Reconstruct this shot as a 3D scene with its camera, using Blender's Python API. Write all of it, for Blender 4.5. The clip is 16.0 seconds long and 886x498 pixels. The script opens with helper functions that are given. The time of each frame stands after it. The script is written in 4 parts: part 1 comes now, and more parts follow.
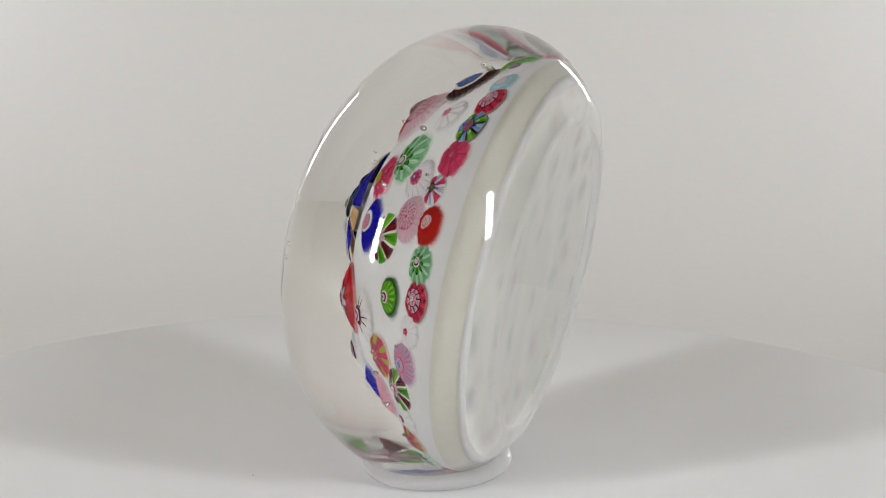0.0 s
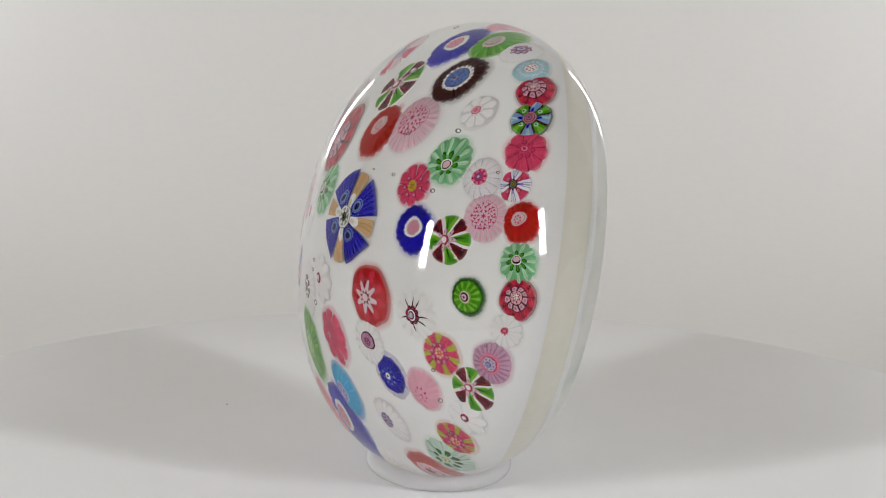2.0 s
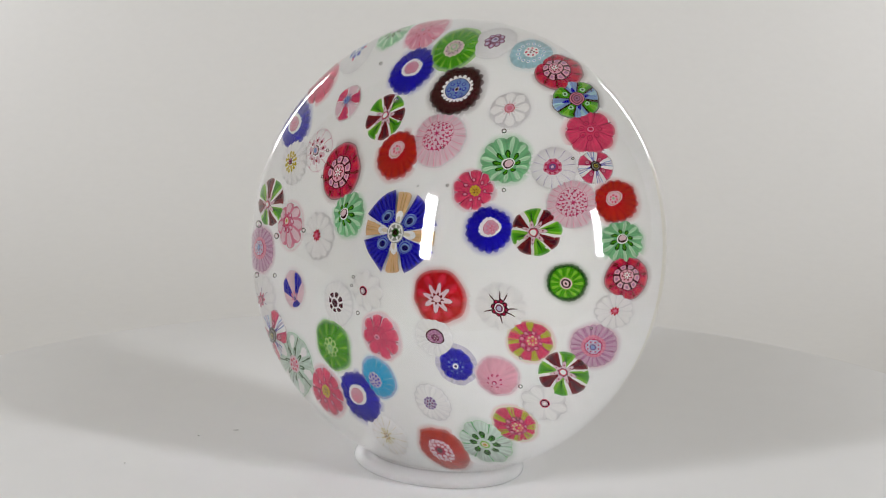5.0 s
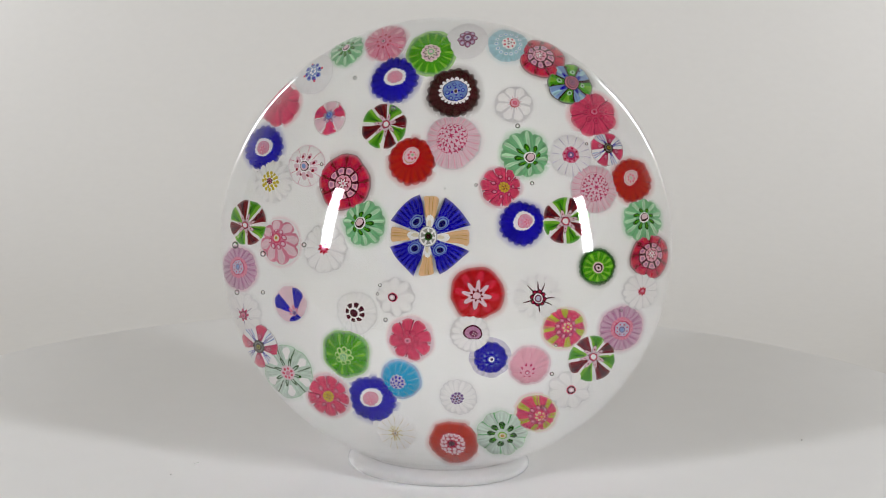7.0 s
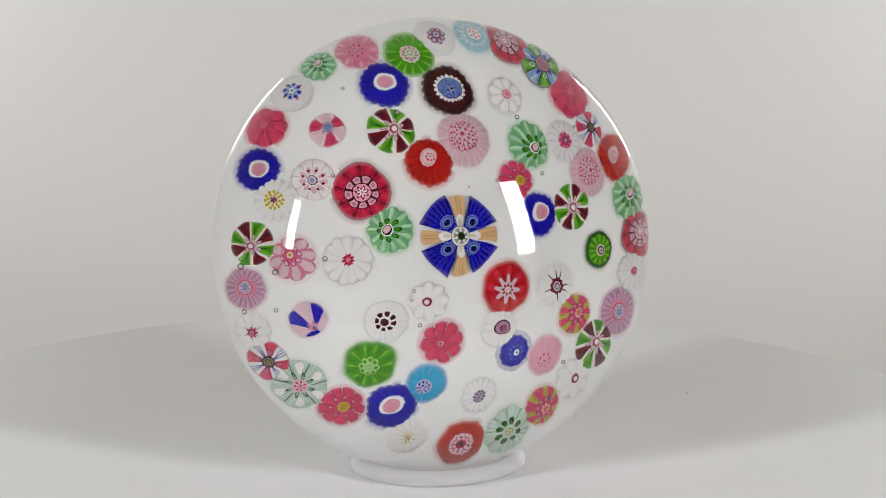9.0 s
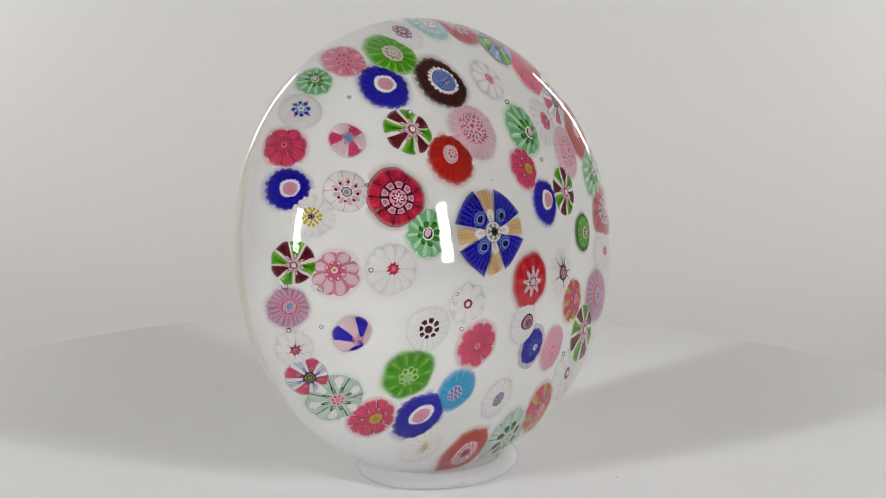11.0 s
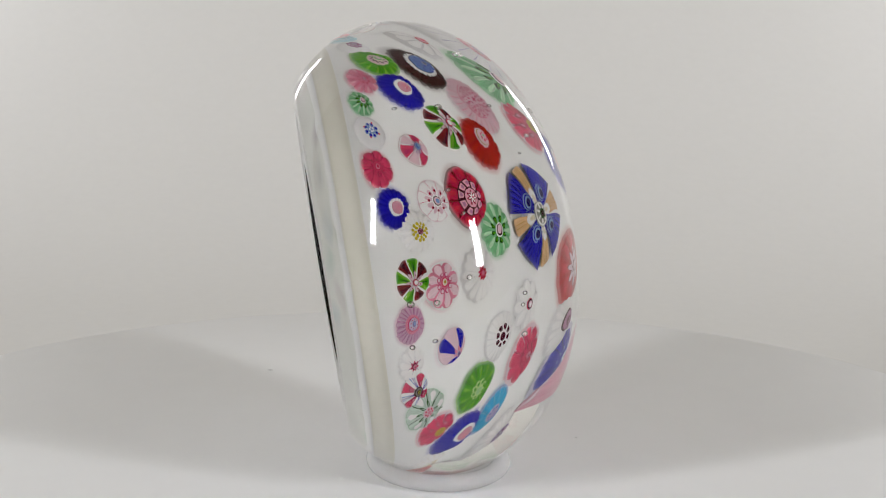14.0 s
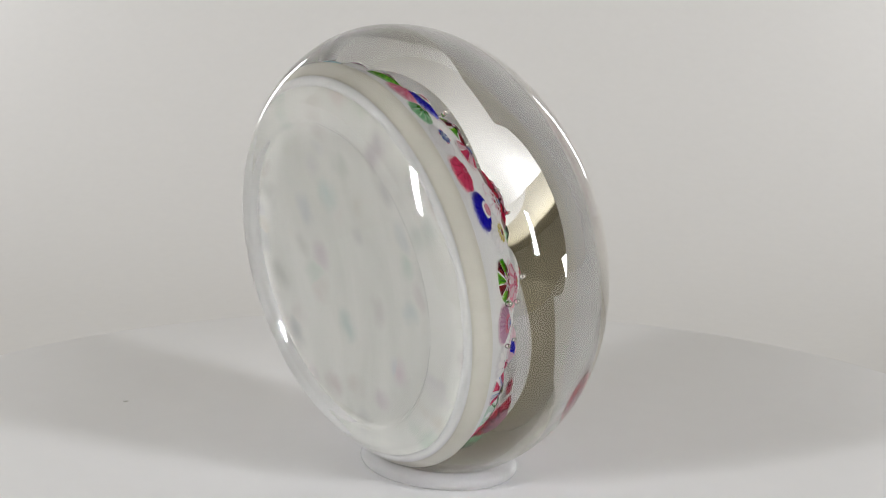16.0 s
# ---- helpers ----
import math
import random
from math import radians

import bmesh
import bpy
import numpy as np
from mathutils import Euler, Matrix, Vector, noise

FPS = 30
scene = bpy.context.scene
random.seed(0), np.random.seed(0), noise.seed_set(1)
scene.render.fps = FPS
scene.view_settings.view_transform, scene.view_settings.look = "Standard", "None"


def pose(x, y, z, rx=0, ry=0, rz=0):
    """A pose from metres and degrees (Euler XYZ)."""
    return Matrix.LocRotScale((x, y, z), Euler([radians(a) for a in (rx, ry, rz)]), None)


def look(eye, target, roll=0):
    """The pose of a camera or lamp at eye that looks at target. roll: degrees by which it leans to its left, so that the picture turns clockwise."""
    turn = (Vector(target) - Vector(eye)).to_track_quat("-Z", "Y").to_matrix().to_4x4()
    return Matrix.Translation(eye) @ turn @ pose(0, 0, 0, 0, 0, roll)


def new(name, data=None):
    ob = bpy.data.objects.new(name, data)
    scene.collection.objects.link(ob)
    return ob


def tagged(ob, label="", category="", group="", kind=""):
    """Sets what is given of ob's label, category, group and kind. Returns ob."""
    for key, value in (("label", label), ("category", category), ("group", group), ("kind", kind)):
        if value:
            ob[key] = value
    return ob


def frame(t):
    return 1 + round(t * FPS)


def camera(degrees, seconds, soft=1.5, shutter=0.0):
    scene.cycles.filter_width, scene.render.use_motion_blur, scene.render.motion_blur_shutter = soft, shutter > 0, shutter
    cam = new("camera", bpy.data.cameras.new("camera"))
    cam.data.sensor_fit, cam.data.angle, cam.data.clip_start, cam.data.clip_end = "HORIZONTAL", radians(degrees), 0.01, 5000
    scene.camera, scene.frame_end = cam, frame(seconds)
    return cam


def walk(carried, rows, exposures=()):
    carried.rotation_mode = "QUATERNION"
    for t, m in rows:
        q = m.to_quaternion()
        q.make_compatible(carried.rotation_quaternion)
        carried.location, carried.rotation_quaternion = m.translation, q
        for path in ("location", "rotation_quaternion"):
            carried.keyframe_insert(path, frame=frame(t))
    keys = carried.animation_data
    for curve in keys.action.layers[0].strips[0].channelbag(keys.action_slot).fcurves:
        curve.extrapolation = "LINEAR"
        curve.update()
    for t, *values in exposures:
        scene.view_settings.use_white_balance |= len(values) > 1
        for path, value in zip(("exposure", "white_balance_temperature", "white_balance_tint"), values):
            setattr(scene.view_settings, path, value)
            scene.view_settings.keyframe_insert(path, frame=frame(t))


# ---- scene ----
# The camera stands still before a turntable; metres, the turntable's axis is z.
cam = camera(21.18, 16.0, soft=1.05)
stand = pose(0, -0.3828, 0.12251, 90 + -12.483, 0, -0.12103) @ pose(0, 0, 0, 0, 0, 0.96706)
walk(cam, [(0.0, stand), (16.0, stand)])

# ---- light: two upright softboxes inside a white tent ----
world = bpy.data.worlds.new("tent_light")
scene.world = world
world.use_nodes = True
world.node_tree.nodes["Background"].inputs[0].default_value = (0.95, 0.97, 1.0, 1)
world.node_tree.nodes["Background"].inputs[1].default_value = 0.3


def softbox(azimuth, distance, low, high, width, watts):
    a = radians(azimuth)
    z0, z1 = 0.036 + distance * math.tan(radians(low)), 0.036 + distance * math.tan(radians(high))
    data = bpy.data.lights.new("softbox", "AREA")
    data.shape, data.size, data.size_y = "RECTANGLE", width, z1 - z0
    data.energy, data.color = watts, (0.945, 0.96, 1.0)
    eye = (distance * math.sin(a), -distance * math.cos(a), (z0 + z1) / 2)
    ob = new("softbox", data)
    ob.matrix_world = look(eye, (0, 0, (z0 + z1) / 2))
    return ob


softbox(-49, 0.9, 4.9, 24.0, 0.078, 6.9)
softbox(53, 0.9, 4.5, 24, 0.09, 6.9)
# two slim ones stand behind, beside the sweep
softbox(-156, 0.6, -1, 13, 0.028, 0.15)
softbox(155, 0.6, 0, 15, 0.028, 0.15)
scene.view_settings.exposure = 0.005


# ---- materials ----
def lin(h):
    c = [int(h[i:i + 2], 16) / 255 for i in (0, 2, 4)]
    return tuple(v / 12.92 if v <= 0.04045 else ((v + 0.055) / 1.055) ** 2.4 for v in c)


def material(name):
    m = bpy.data.materials.new(name)
    m.use_nodes = True
    return m, m.node_tree.nodes, m.node_tree.links, m.node_tree.nodes["Principled BSDF"]


def mottled(name, colour, amount, scale, rough, fine=None, bump=0.0, specular=0.5):
    """A surface whose colour varies at two scales, with a slight relief."""
    m, nodes, links, bsdf = material(name)
    coords = nodes.new("ShaderNodeTexCoord")
    parts = []
    for s in (scale, fine or scale * 7):
        n = nodes.new("ShaderNodeTexNoise")
        n.inputs["Scale"].default_value, n.inputs["Detail"].default_value = s, 4
        links.new(coords.outputs["Object"], n.inputs["Vector"])
        parts.append(n)
    add = nodes.new("ShaderNodeMath")
    add.operation = "ADD"
    links.new(parts[0].outputs["Fac"], add.inputs[0])
    links.new(parts[1].outputs["Fac"], add.inputs[1])
    ramp = nodes.new("ShaderNodeMapRange")
    ramp.inputs["From Min"].default_value, ramp.inputs["From Max"].default_value = 0.6, 1.4
    ramp.inputs["To Min"].default_value, ramp.inputs["To Max"].default_value = 1 - amount, 1 + amount
    links.new(add.outputs[0], ramp.inputs["Value"])
    mul = nodes.new("ShaderNodeVectorMath")
    mul.operation = "SCALE"
    mul.inputs[0].default_value = colour
    links.new(ramp.outputs[0], mul.inputs["Scale"])
    links.new(mul.outputs[0], bsdf.inputs["Base Color"])
    bsdf.inputs["Roughness"].default_value = rough
    bsdf.inputs["Specular IOR Level"].default_value = specular
    if bump:
        b = nodes.new("ShaderNodeBump")
        b.inputs["Strength"].default_value, b.inputs["Distance"].default_value = bump, 0.0002
        links.new(parts[1].outputs["Fac"], b.inputs["Height"])
        links.new(b.outputs[0], bsdf.inputs["Normal"])
    return m


def clear(name, ior, tint=(1, 1, 1), rough=0.0):
    m, nodes, links, bsdf = material(name)
    bsdf.inputs["Base Color"].default_value = (*tint, 1)
    bsdf.inputs["Transmission Weight"].default_value = 1
    bsdf.inputs["Roughness"].default_value = rough
    bsdf.inputs["IOR"].default_value = ior
    return m


TABLE = mottled("white_laminate", (0.866, 0.861, 0.86), 0.012, 14, 0.55, 160, 0.05)
BACKDROP = mottled("white_fabric", (0.79, 0.776, 0.756), 0.015, 3, 0.9, 300, 0.08, 0.1)
ROOM = mottled("grey_paint", (0.41, 0.37, 0.265), 0.03, 4, 0.8, 90, 0.1)
GLASS = clear("clear_crystal", 1.5302, (0.962, 0.95, 0.903))
AIR = clear("air_bubble", 1 / 1.5302)
OPAL_TONE = (0.958, 0.962, 0.978)
OPAL = mottled("white_opal_glass", OPAL_TONE, 0.02, 120, 0.9, 700, 0, 0.0)
# same opal, darker and creamier: shade of the cushion's side put into its colour
OPAL_RIM_SHADE = mottled("cream_opal_rim_shade", (0.885, 0.868, 0.80), 0.03, 90, 0.9, 500, 0, 0.0)


def frosted():
    m, nodes, links, bsdf = material("milky_acrylic")
    bsdf.inputs["Base Color"].default_value = (0.97, 0.97, 0.975, 1)
    bsdf.inputs["Transmission Weight"].default_value = 0.82
    bsdf.inputs["Roughness"].default_value = 0.35
    bsdf.inputs["Coat Weight"].default_value, bsdf.inputs["Coat Roughness"].default_value = 0.35, 0.08
    bsdf.inputs["IOR"].default_value = 1.1
    return m


ACRYLIC = frosted()
DUST = mottled("grey_dust", (0.62, 0.61, 0.60), 0.1, 900, 0.9, 3000)


def milky():
    m, nodes, links, bsdf = material("milky_back_glass")
    coords, cells, blur = nodes.new("ShaderNodeTexCoord"), nodes.new("ShaderNodeTexVoronoi"), nodes.new("ShaderNodeTexNoise")
    cells.inputs["Scale"].default_value, blur.inputs["Scale"].default_value = 135, 170
    warp = nodes.new("ShaderNodeMix")
    warp.data_type, warp.inputs["Factor"].default_value = "VECTOR", 0.004
    links.new(coords.outputs["Object"], blur.inputs["Vector"])
    links.new(coords.outputs["Object"], warp.inputs[4])
    links.new(blur.outputs["Color"], warp.inputs[5])
    links.new(warp.outputs[1], cells.inputs["Vector"])
    spot = nodes.new("ShaderNodeMapRange")
    spot.interpolation_type = "SMOOTHSTEP"
    for key, value in (("From Min", 0.0), ("From Max", 0.52), ("To Min", 0.34), ("To Max", 0.0)):
        spot.inputs[key].default_value = value
    links.new(cells.outputs["Distance"], spot.inputs["Value"])
    hue = nodes.new("ShaderNodeHueSaturation")
    hue.inputs["Saturation"].default_value, hue.inputs["Value"].default_value = 0.42, 0.7
    links.new(cells.outputs["Color"], hue.inputs["Color"])
    mix = nodes.new("ShaderNodeMix")
    mix.data_type = "RGBA"
    smear, clouds = nodes.new("ShaderNodeVectorMath"), nodes.new("ShaderNodeTexNoise")
    smear.operation, smear.inputs[1].default_value = "MULTIPLY", (85, 30, 40)
    clouds.inputs["Scale"].default_value, clouds.inputs["Detail"].default_value, clouds.inputs["Distortion"].default_value = 1.0, 3, 0.8
    tone = nodes.new("ShaderNodeValToRGB")
    tone.color_ramp.elements[0].position, tone.color_ramp.elements[1].position = 0.3, 0.72
    tone.color_ramp.elements[0].color, tone.color_ramp.elements[1].color = (0.83, 0.84, 0.82, 1), (0.935, 0.935, 0.925, 1)
    links.new(coords.outputs["Object"], smear.inputs[0])
    links.new(smear.outputs[0], clouds.inputs["Vector"])
    links.new(clouds.outputs["Fac"], tone.inputs["Fac"])
    links.new(tone.outputs["Color"], mix.inputs[6])
    links.new(spot.outputs[0], mix.inputs["Factor"])
    links.new(hue.outputs[0], mix.inputs[7])
    links.new(mix.outputs[2], bsdf.inputs["Base Color"])
    bsdf.inputs["Roughness"].default_value, bsdf.inputs["Specular IOR Level"].default_value = 0.9, 0.0
    return m


MILKY = milky()
HUES = {
    "blue": "140ab4", "mid_blue": "2f2ed2", "navy": "0b0660", "blue_grey": "7391d2", "sky": "86a6da", "cyan": "26aadf", "pale_cyan": "a9d3e0", "lavender": "c9c2dc",
    "red": "c6131f", "bright_red": "de3048", "dark_red": "7c1520", "crimson": "ca1c4a", "maroon": "4a0c22", "orange_red": "c62c18",
    "rose": "e3476f", "pink": "e58aa6", "soft_pink": "f0b0c4", "pale_pink": "ecccd9", "hot_pink": "ce3a70", "mauve": "c083ab", "lilac": "d2a6c4", "violet": "7c5a96", "plum": "7a2f58", "wine": "981840",
    "green": "46a212", "dark_green": "205a16", "lime": "82c636", "mint": "b9e2bd", "jade": "7cc48c", "pale_lime": "bfe08c", "pale_mint": "cfe3d8",
    "white": "f7f6f8", "clear_white": "eeedf0", "grey_line": "dedce0", "cream": "e6dcc8", "peach": "e2b98c", "yellow": "d6c13a", "olive": "bcb83e", "gold": "c69a3c", "brown": "2c0d10", "dark_brown": "42121a", "stone": "a9aaa4",
}


def cane_glass(name, colour, amount, edge, inner=0.86, outer=1.03):
    """Coloured glass drawn out into fine radial streaks, thinning to the milky ground at the edge of the slice."""
    m, nodes, links, bsdf = material(name)
    at = nodes.new("ShaderNodeAttribute")
    at.attribute_name = "cane"
    factors = []
    for scale in ((9, 9, 1.3), (24, 24, 2.5)):
        stretch = nodes.new("ShaderNodeVectorMath")
        stretch.operation = "MULTIPLY"
        stretch.inputs[1].default_value = scale
        links.new(at.outputs["Vector"], stretch.inputs[0])
        n = nodes.new("ShaderNodeTexNoise")
        n.inputs["Scale"].default_value, n.inputs["Detail"].default_value = 1.0, 3
        links.new(stretch.outputs[0], n.inputs["Vector"])
        factors.append(n)
    add = nodes.new("ShaderNodeMath")
    links.new(factors[0].outputs["Fac"], add.inputs[0])
    links.new(factors[1].outputs["Fac"], add.inputs[1])
    span = nodes.new("ShaderNodeMapRange")
    for key, value in (("From Min", 0.7), ("From Max", 1.3), ("To Min", 1 - amount), ("To Max", 1 + amount)):
        span.inputs[key].default_value = value
    links.new(add.outputs[0], span.inputs["Value"])
    streaked = nodes.new("ShaderNodeVectorMath")
    streaked.operation = "SCALE"
    streaked.inputs[0].default_value = colour
    links.new(span.outputs[0], streaked.inputs["Scale"])
    split = nodes.new("ShaderNodeSeparateXYZ")
    links.new(at.outputs["Vector"], split.inputs[0])
    thin = nodes.new("ShaderNodeMapRange")
    thin.interpolation_type = "SMOOTHSTEP"
    for key, value in (("From Min", inner), ("From Max", outer), ("To Min", 0.0), ("To Max", edge)):
        thin.inputs[key].default_value = value
    links.new(split.outputs["Z"], thin.inputs["Value"])
    mix = nodes.new("ShaderNodeMix")
    mix.data_type = "RGBA"
    mix.inputs[7].default_value = (*OPAL_TONE, 1)
    links.new(thin.outputs[0], mix.inputs["Factor"])
    links.new(streaked.outputs[0], mix.inputs[6])
    links.new(mix.outputs[2], bsdf.inputs["Base Color"])
    bsdf.inputs["Roughness"].default_value, bsdf.inputs["Specular IOR Level"].default_value = 0.9, 0.0
    return m


PALE = ("white", "clear_white", "cream", "grey_line")
COLOURS = {k: cane_glass(k + "_glass", tuple(c * (1 if k in PALE else 0.93) for c in lin(v)), 0.04 if k in PALE else 0.12 if k in ("peach", "soft_pink", "pale_pink", "lilac", "pink") else 0.3, 0.25) for k, v in HUES.items()}
for k, v in HUES.items():
    c = lin(v)
    COLOURS["halo_" + k] = cane_glass("halo_" + k + "_glass", tuple(0.4 * a + 0.6 * b for a, b in zip(c, OPAL_TONE)), 0.05, 1.0, 0.96, 1.24)


# ---- building ----
def part(name, bm, mats, parent, label="", m=None, smooth=True):
    me = bpy.data.meshes.new(name)
    bm.to_mesh(me)
    bm.free()
    for mat in mats if isinstance(mats, (list, tuple)) else [mats]:
        me.materials.append(mat)
    if smooth:
        me.polygons.foreach_set("use_smooth", [True] * len(me.polygons))
    ob = new(name, me)
    ob.parent = parent
    if m is not None:
        ob.matrix_local = m
    if label:
        ob["label"] = label
    return ob


def lathe(profile, n, warp=None, close=False):
    """A surface of revolution about z from (r, z) pairs; r 0 makes a pole. warp(x, y, z) moves a vertex."""
    bm = bmesh.new()
    rings = []
    for r, z in profile:
        if r < 1e-7:
            v = (0, 0, z)
            rings.append([bm.verts.new(warp(*v) if warp else v)])
            continue
        ring = []
        for k in range(n):
            a = 2 * math.pi * k / n
            v = (r * math.cos(a), r * math.sin(a), z)
            ring.append(bm.verts.new(warp(*v) if warp else v))
        rings.append(ring)
    pairs = list(zip(rings, rings[1:])) + ([(rings[-1], rings[0])] if close else [])
    for a, b in pairs:
        for k in range(n):
            q = [a[k % len(a)], a[(k + 1) % len(a)], b[(k + 1) % len(b)], b[k % len(b)]]
            q = [v for i, v in enumerate(q) if v not in q[:i]]
            if len(q) > 2:
                bm.faces.new(q)
    bmesh.ops.recalc_face_normals(bm, faces=bm.faces)
    return bm


# ---- the setting: turntable and tent ----
def backdrop():
    """A floor that sweeps up into the rear wall, closed by side walls, a ceiling and a front wall behind the camera."""
    bm = bmesh.new()
    line = [(-0.2, -0.055), (0.32, -0.055)]
    for k in range(1, 13):
        a = math.pi / 2 * k / 12
        line.append((0.32 + 0.35 * math.sin(a), 0.295 - 0.35 * math.cos(a)))
    line.append((0.67, 1.5))
    left = [bm.verts.new((-1.2, y, z)) for y, z in line]
    right = [bm.verts.new((1.2, y, z)) for y, z in line]
    for k in range(len(line) - 1):
        bm.faces.new((left[k], right[k], right[k + 1], left[k + 1]))
    return bm


def slab(x0, x1, y0, y1, z0, z1):
    bm = bmesh.new()
    bmesh.ops.create_cube(bm, size=1, matrix=Matrix.LocRotScale(((x0 + x1) / 2, (y0 + y1) / 2, (z0 + z1) / 2), None, (x1 - x0, y1 - y0, z1 - z0)))
    return bm


tagged(part("backdrop", backdrop(), BACKDROP, None), "seamless white fabric sweep behind the turntable", "backdrop", kind="structure")
for name, box in (("wall_west", (-1.22, -1.202, -1.42, 0.87, -0.06, 1.52)), ("wall_east", (1.202, 1.22, -1.42, 0.87, -0.06, 1.52)),
                  ("wall_south", (-1.2, 1.2, -1.42, -1.402, -0.08, 1.52)), ("floor", (-1.2, 1.2, -1.4, 0.7, -0.08, -0.059)), ("ceiling", (-1.22, 1.22, -1.42, 0.87, 1.522, 1.54))):
    tagged(part(name, slab(*box), ROOM, None, smooth=False), "plain dim greyish brown " + name.split("_")[0] + " of the studio", name.split("_")[0], kind="structure")


def turntable():
    rt, e = 0.11, 0.0012
    line = [(0, 0), (0.03, 0), (0.07, 0), (rt - e, 0)]
    line += [(rt - e + e * math.sin(a), -e + e * math.cos(a)) for a in (0.4, 0.8, 1.2, 1.57)]
    line += [(rt, -0.012), (rt - 0.004, -0.014), (0.05, -0.014), (0.05, -0.055), (0, -0.055)]
    return tagged(part("turntable", lathe(line, 160), TABLE, None), "round white turntable with a smooth satin top", "turntable")


table = turntable()


def holder():
    """A low clear ring, round in section and open in the middle, that holds the weight on its edge."""
    line = []
    for k in range(20):
        a = 2 * math.pi * k / 20
        line.append((0.0137 + 0.0021 * math.cos(a), 0.0014 + 0.00135 * math.sin(a)))

    def oval(x, y, z):
        return x * 0.97, y * 0.77, z
    return tagged(part("ring_stand", lathe(line, 96, oval, close=True), ACRYLIC, None), "low oval ring of milky acrylic under the paperweight", "stand")


ring = holder()

# ---- the paperweight ----
R, RB, A, UE, UB = 0.0378, 0.021888, 0.02625, 0.018954, 0.0032688
BX, BY, PB = -0.022, 0.012, 1.8649
LEAN = -0.011
BODY = pose(0.00061027, -(-0.022646), 0.034685, 90 - 9.3569, 0, 0)
weight = tagged(new("paperweight"), "clear domed glass paperweight with colourful scattered flower canes on white", "paperweight")


def glass():
    line = []
    for k in range(129):
        a = math.pi / 2 * k / 128
        du = A * math.cos(a)
        line.append((R * max(0, 1 - (du / A) ** 1.9419) ** (1 / 2.3134), UE + du))
    depth = UE - UB
    for k in range(1, 65):
        s = (1 - (1 - k / 64) ** 1.4) * 0.985
        line.append((RB + (R - RB) * (1 - (s * depth / (depth + 0.002)) ** PB) ** (1 / PB), UE - s * depth))
    r = line[-1][0]
    line += [(r - 0.0006, UB + 0.00008), (r - 0.0012, UB), (r - 0.0026, UB), (r - 0.0030, UB + 0.0001), (r - 0.0034, UB + 0.0004), (r - 0.0038, UB + 0.0008), (r - 0.0045, UB + 0.0012)]
    line += [(q, UB + 0.0012 + 0.0010 * (1 - (q / (r - 0.0045)) ** 2)) for q in (0.021, 0.018, 0.015, 0.012, 0.009, 0.006, 0.003, 0)]

    def warp(x, y, u):
        s = min(1, max(0, (UE - u) / depth))
        return x, y, u + s * (BX * x + BY * y) + LEAN * y
    return lathe(line, 400, warp)


part("glass_body", glass(), GLASS, weight, "thick clear crystal dome with a polished hollow base", BODY)

RC = 0.031


def cushion_height(r):
    x = (r / RC) ** 2
    return 0.012438 + 0.015561 * (1 - x) + (-0.0033059) * (x * x - x)


def underside(q):
    return cushion_height(0.0316) - 0.0036 + 0.0035 * (1 - (q / 0.031) ** 2)


def base_tilt(x, y, z):
    """The base is ground slightly askew, and the rim of the cushion follows it."""
    s = min(1, max(0, (UE - z) / (UE - UB))) * min(1, max(0, (cushion_height(0.0316) - z) / 0.0025))
    return s * (BX * x + (BY + LEAN) * y)


def cushion():
    line = [(r / 1000, cushion_height(r / 1000)) for r in (0, 2, 4, 6, 8, 10, 12, 14, 16, 18, 20, 22, 24, 26, 28, 29.5, 30.7, 31.6)]
    r, u = line[-1]
    rim = ((0.5, 0.6), (0.8, 1.3), (0.75, 2.1), (0.55, 3.0), (0.3, 3.8), (0.3, 4.4), (0.6, 4.9), (0.3, 5.3), (-0.4, 5.5), (-1.2, 5.0), (-1.8, 4.0))
    line += [(r + a / 1000, u - b / 1000) for a, b in rim]
    line += [(q, underside(q)) for q in (0.0295, 0.028, 0.0258, 0.023, 0.020, 0.017, 0.014, 0.011, 0.008, 0.005, 0.002, 0)]

    def warp(x, y, z):
        under = z < cushion_height(math.hypot(x, y)) - 0.0015
        swirl = 0.00045 * noise.noise((x * 110, y * 110, 3)) + 0.0003 * noise.noise((x * 300, y * 300, 7)) if under and math.hypot(x, y) < 0.0318 else 0.0
        lean = base_tilt(x, y, z) if under or math.hypot(x, y) > r else 0.0
        return x, y, z + swirl + lean
    bm = lathe(line, 160, warp)
    # the outer side of the rim takes the tone with painted-in shade
    for f in bm.faces:
        c = f.calc_center_median()
        f.material_index = 1 if math.hypot(c.x, c.y) > r + 0.0001 and c.z > u - 0.0046 + base_tilt(*c) else 0
    return bm


part("ground", cushion(), [OPAL, OPAL_RIM_SHADE], weight, "milky white opal glass cushion under the canes", BODY)


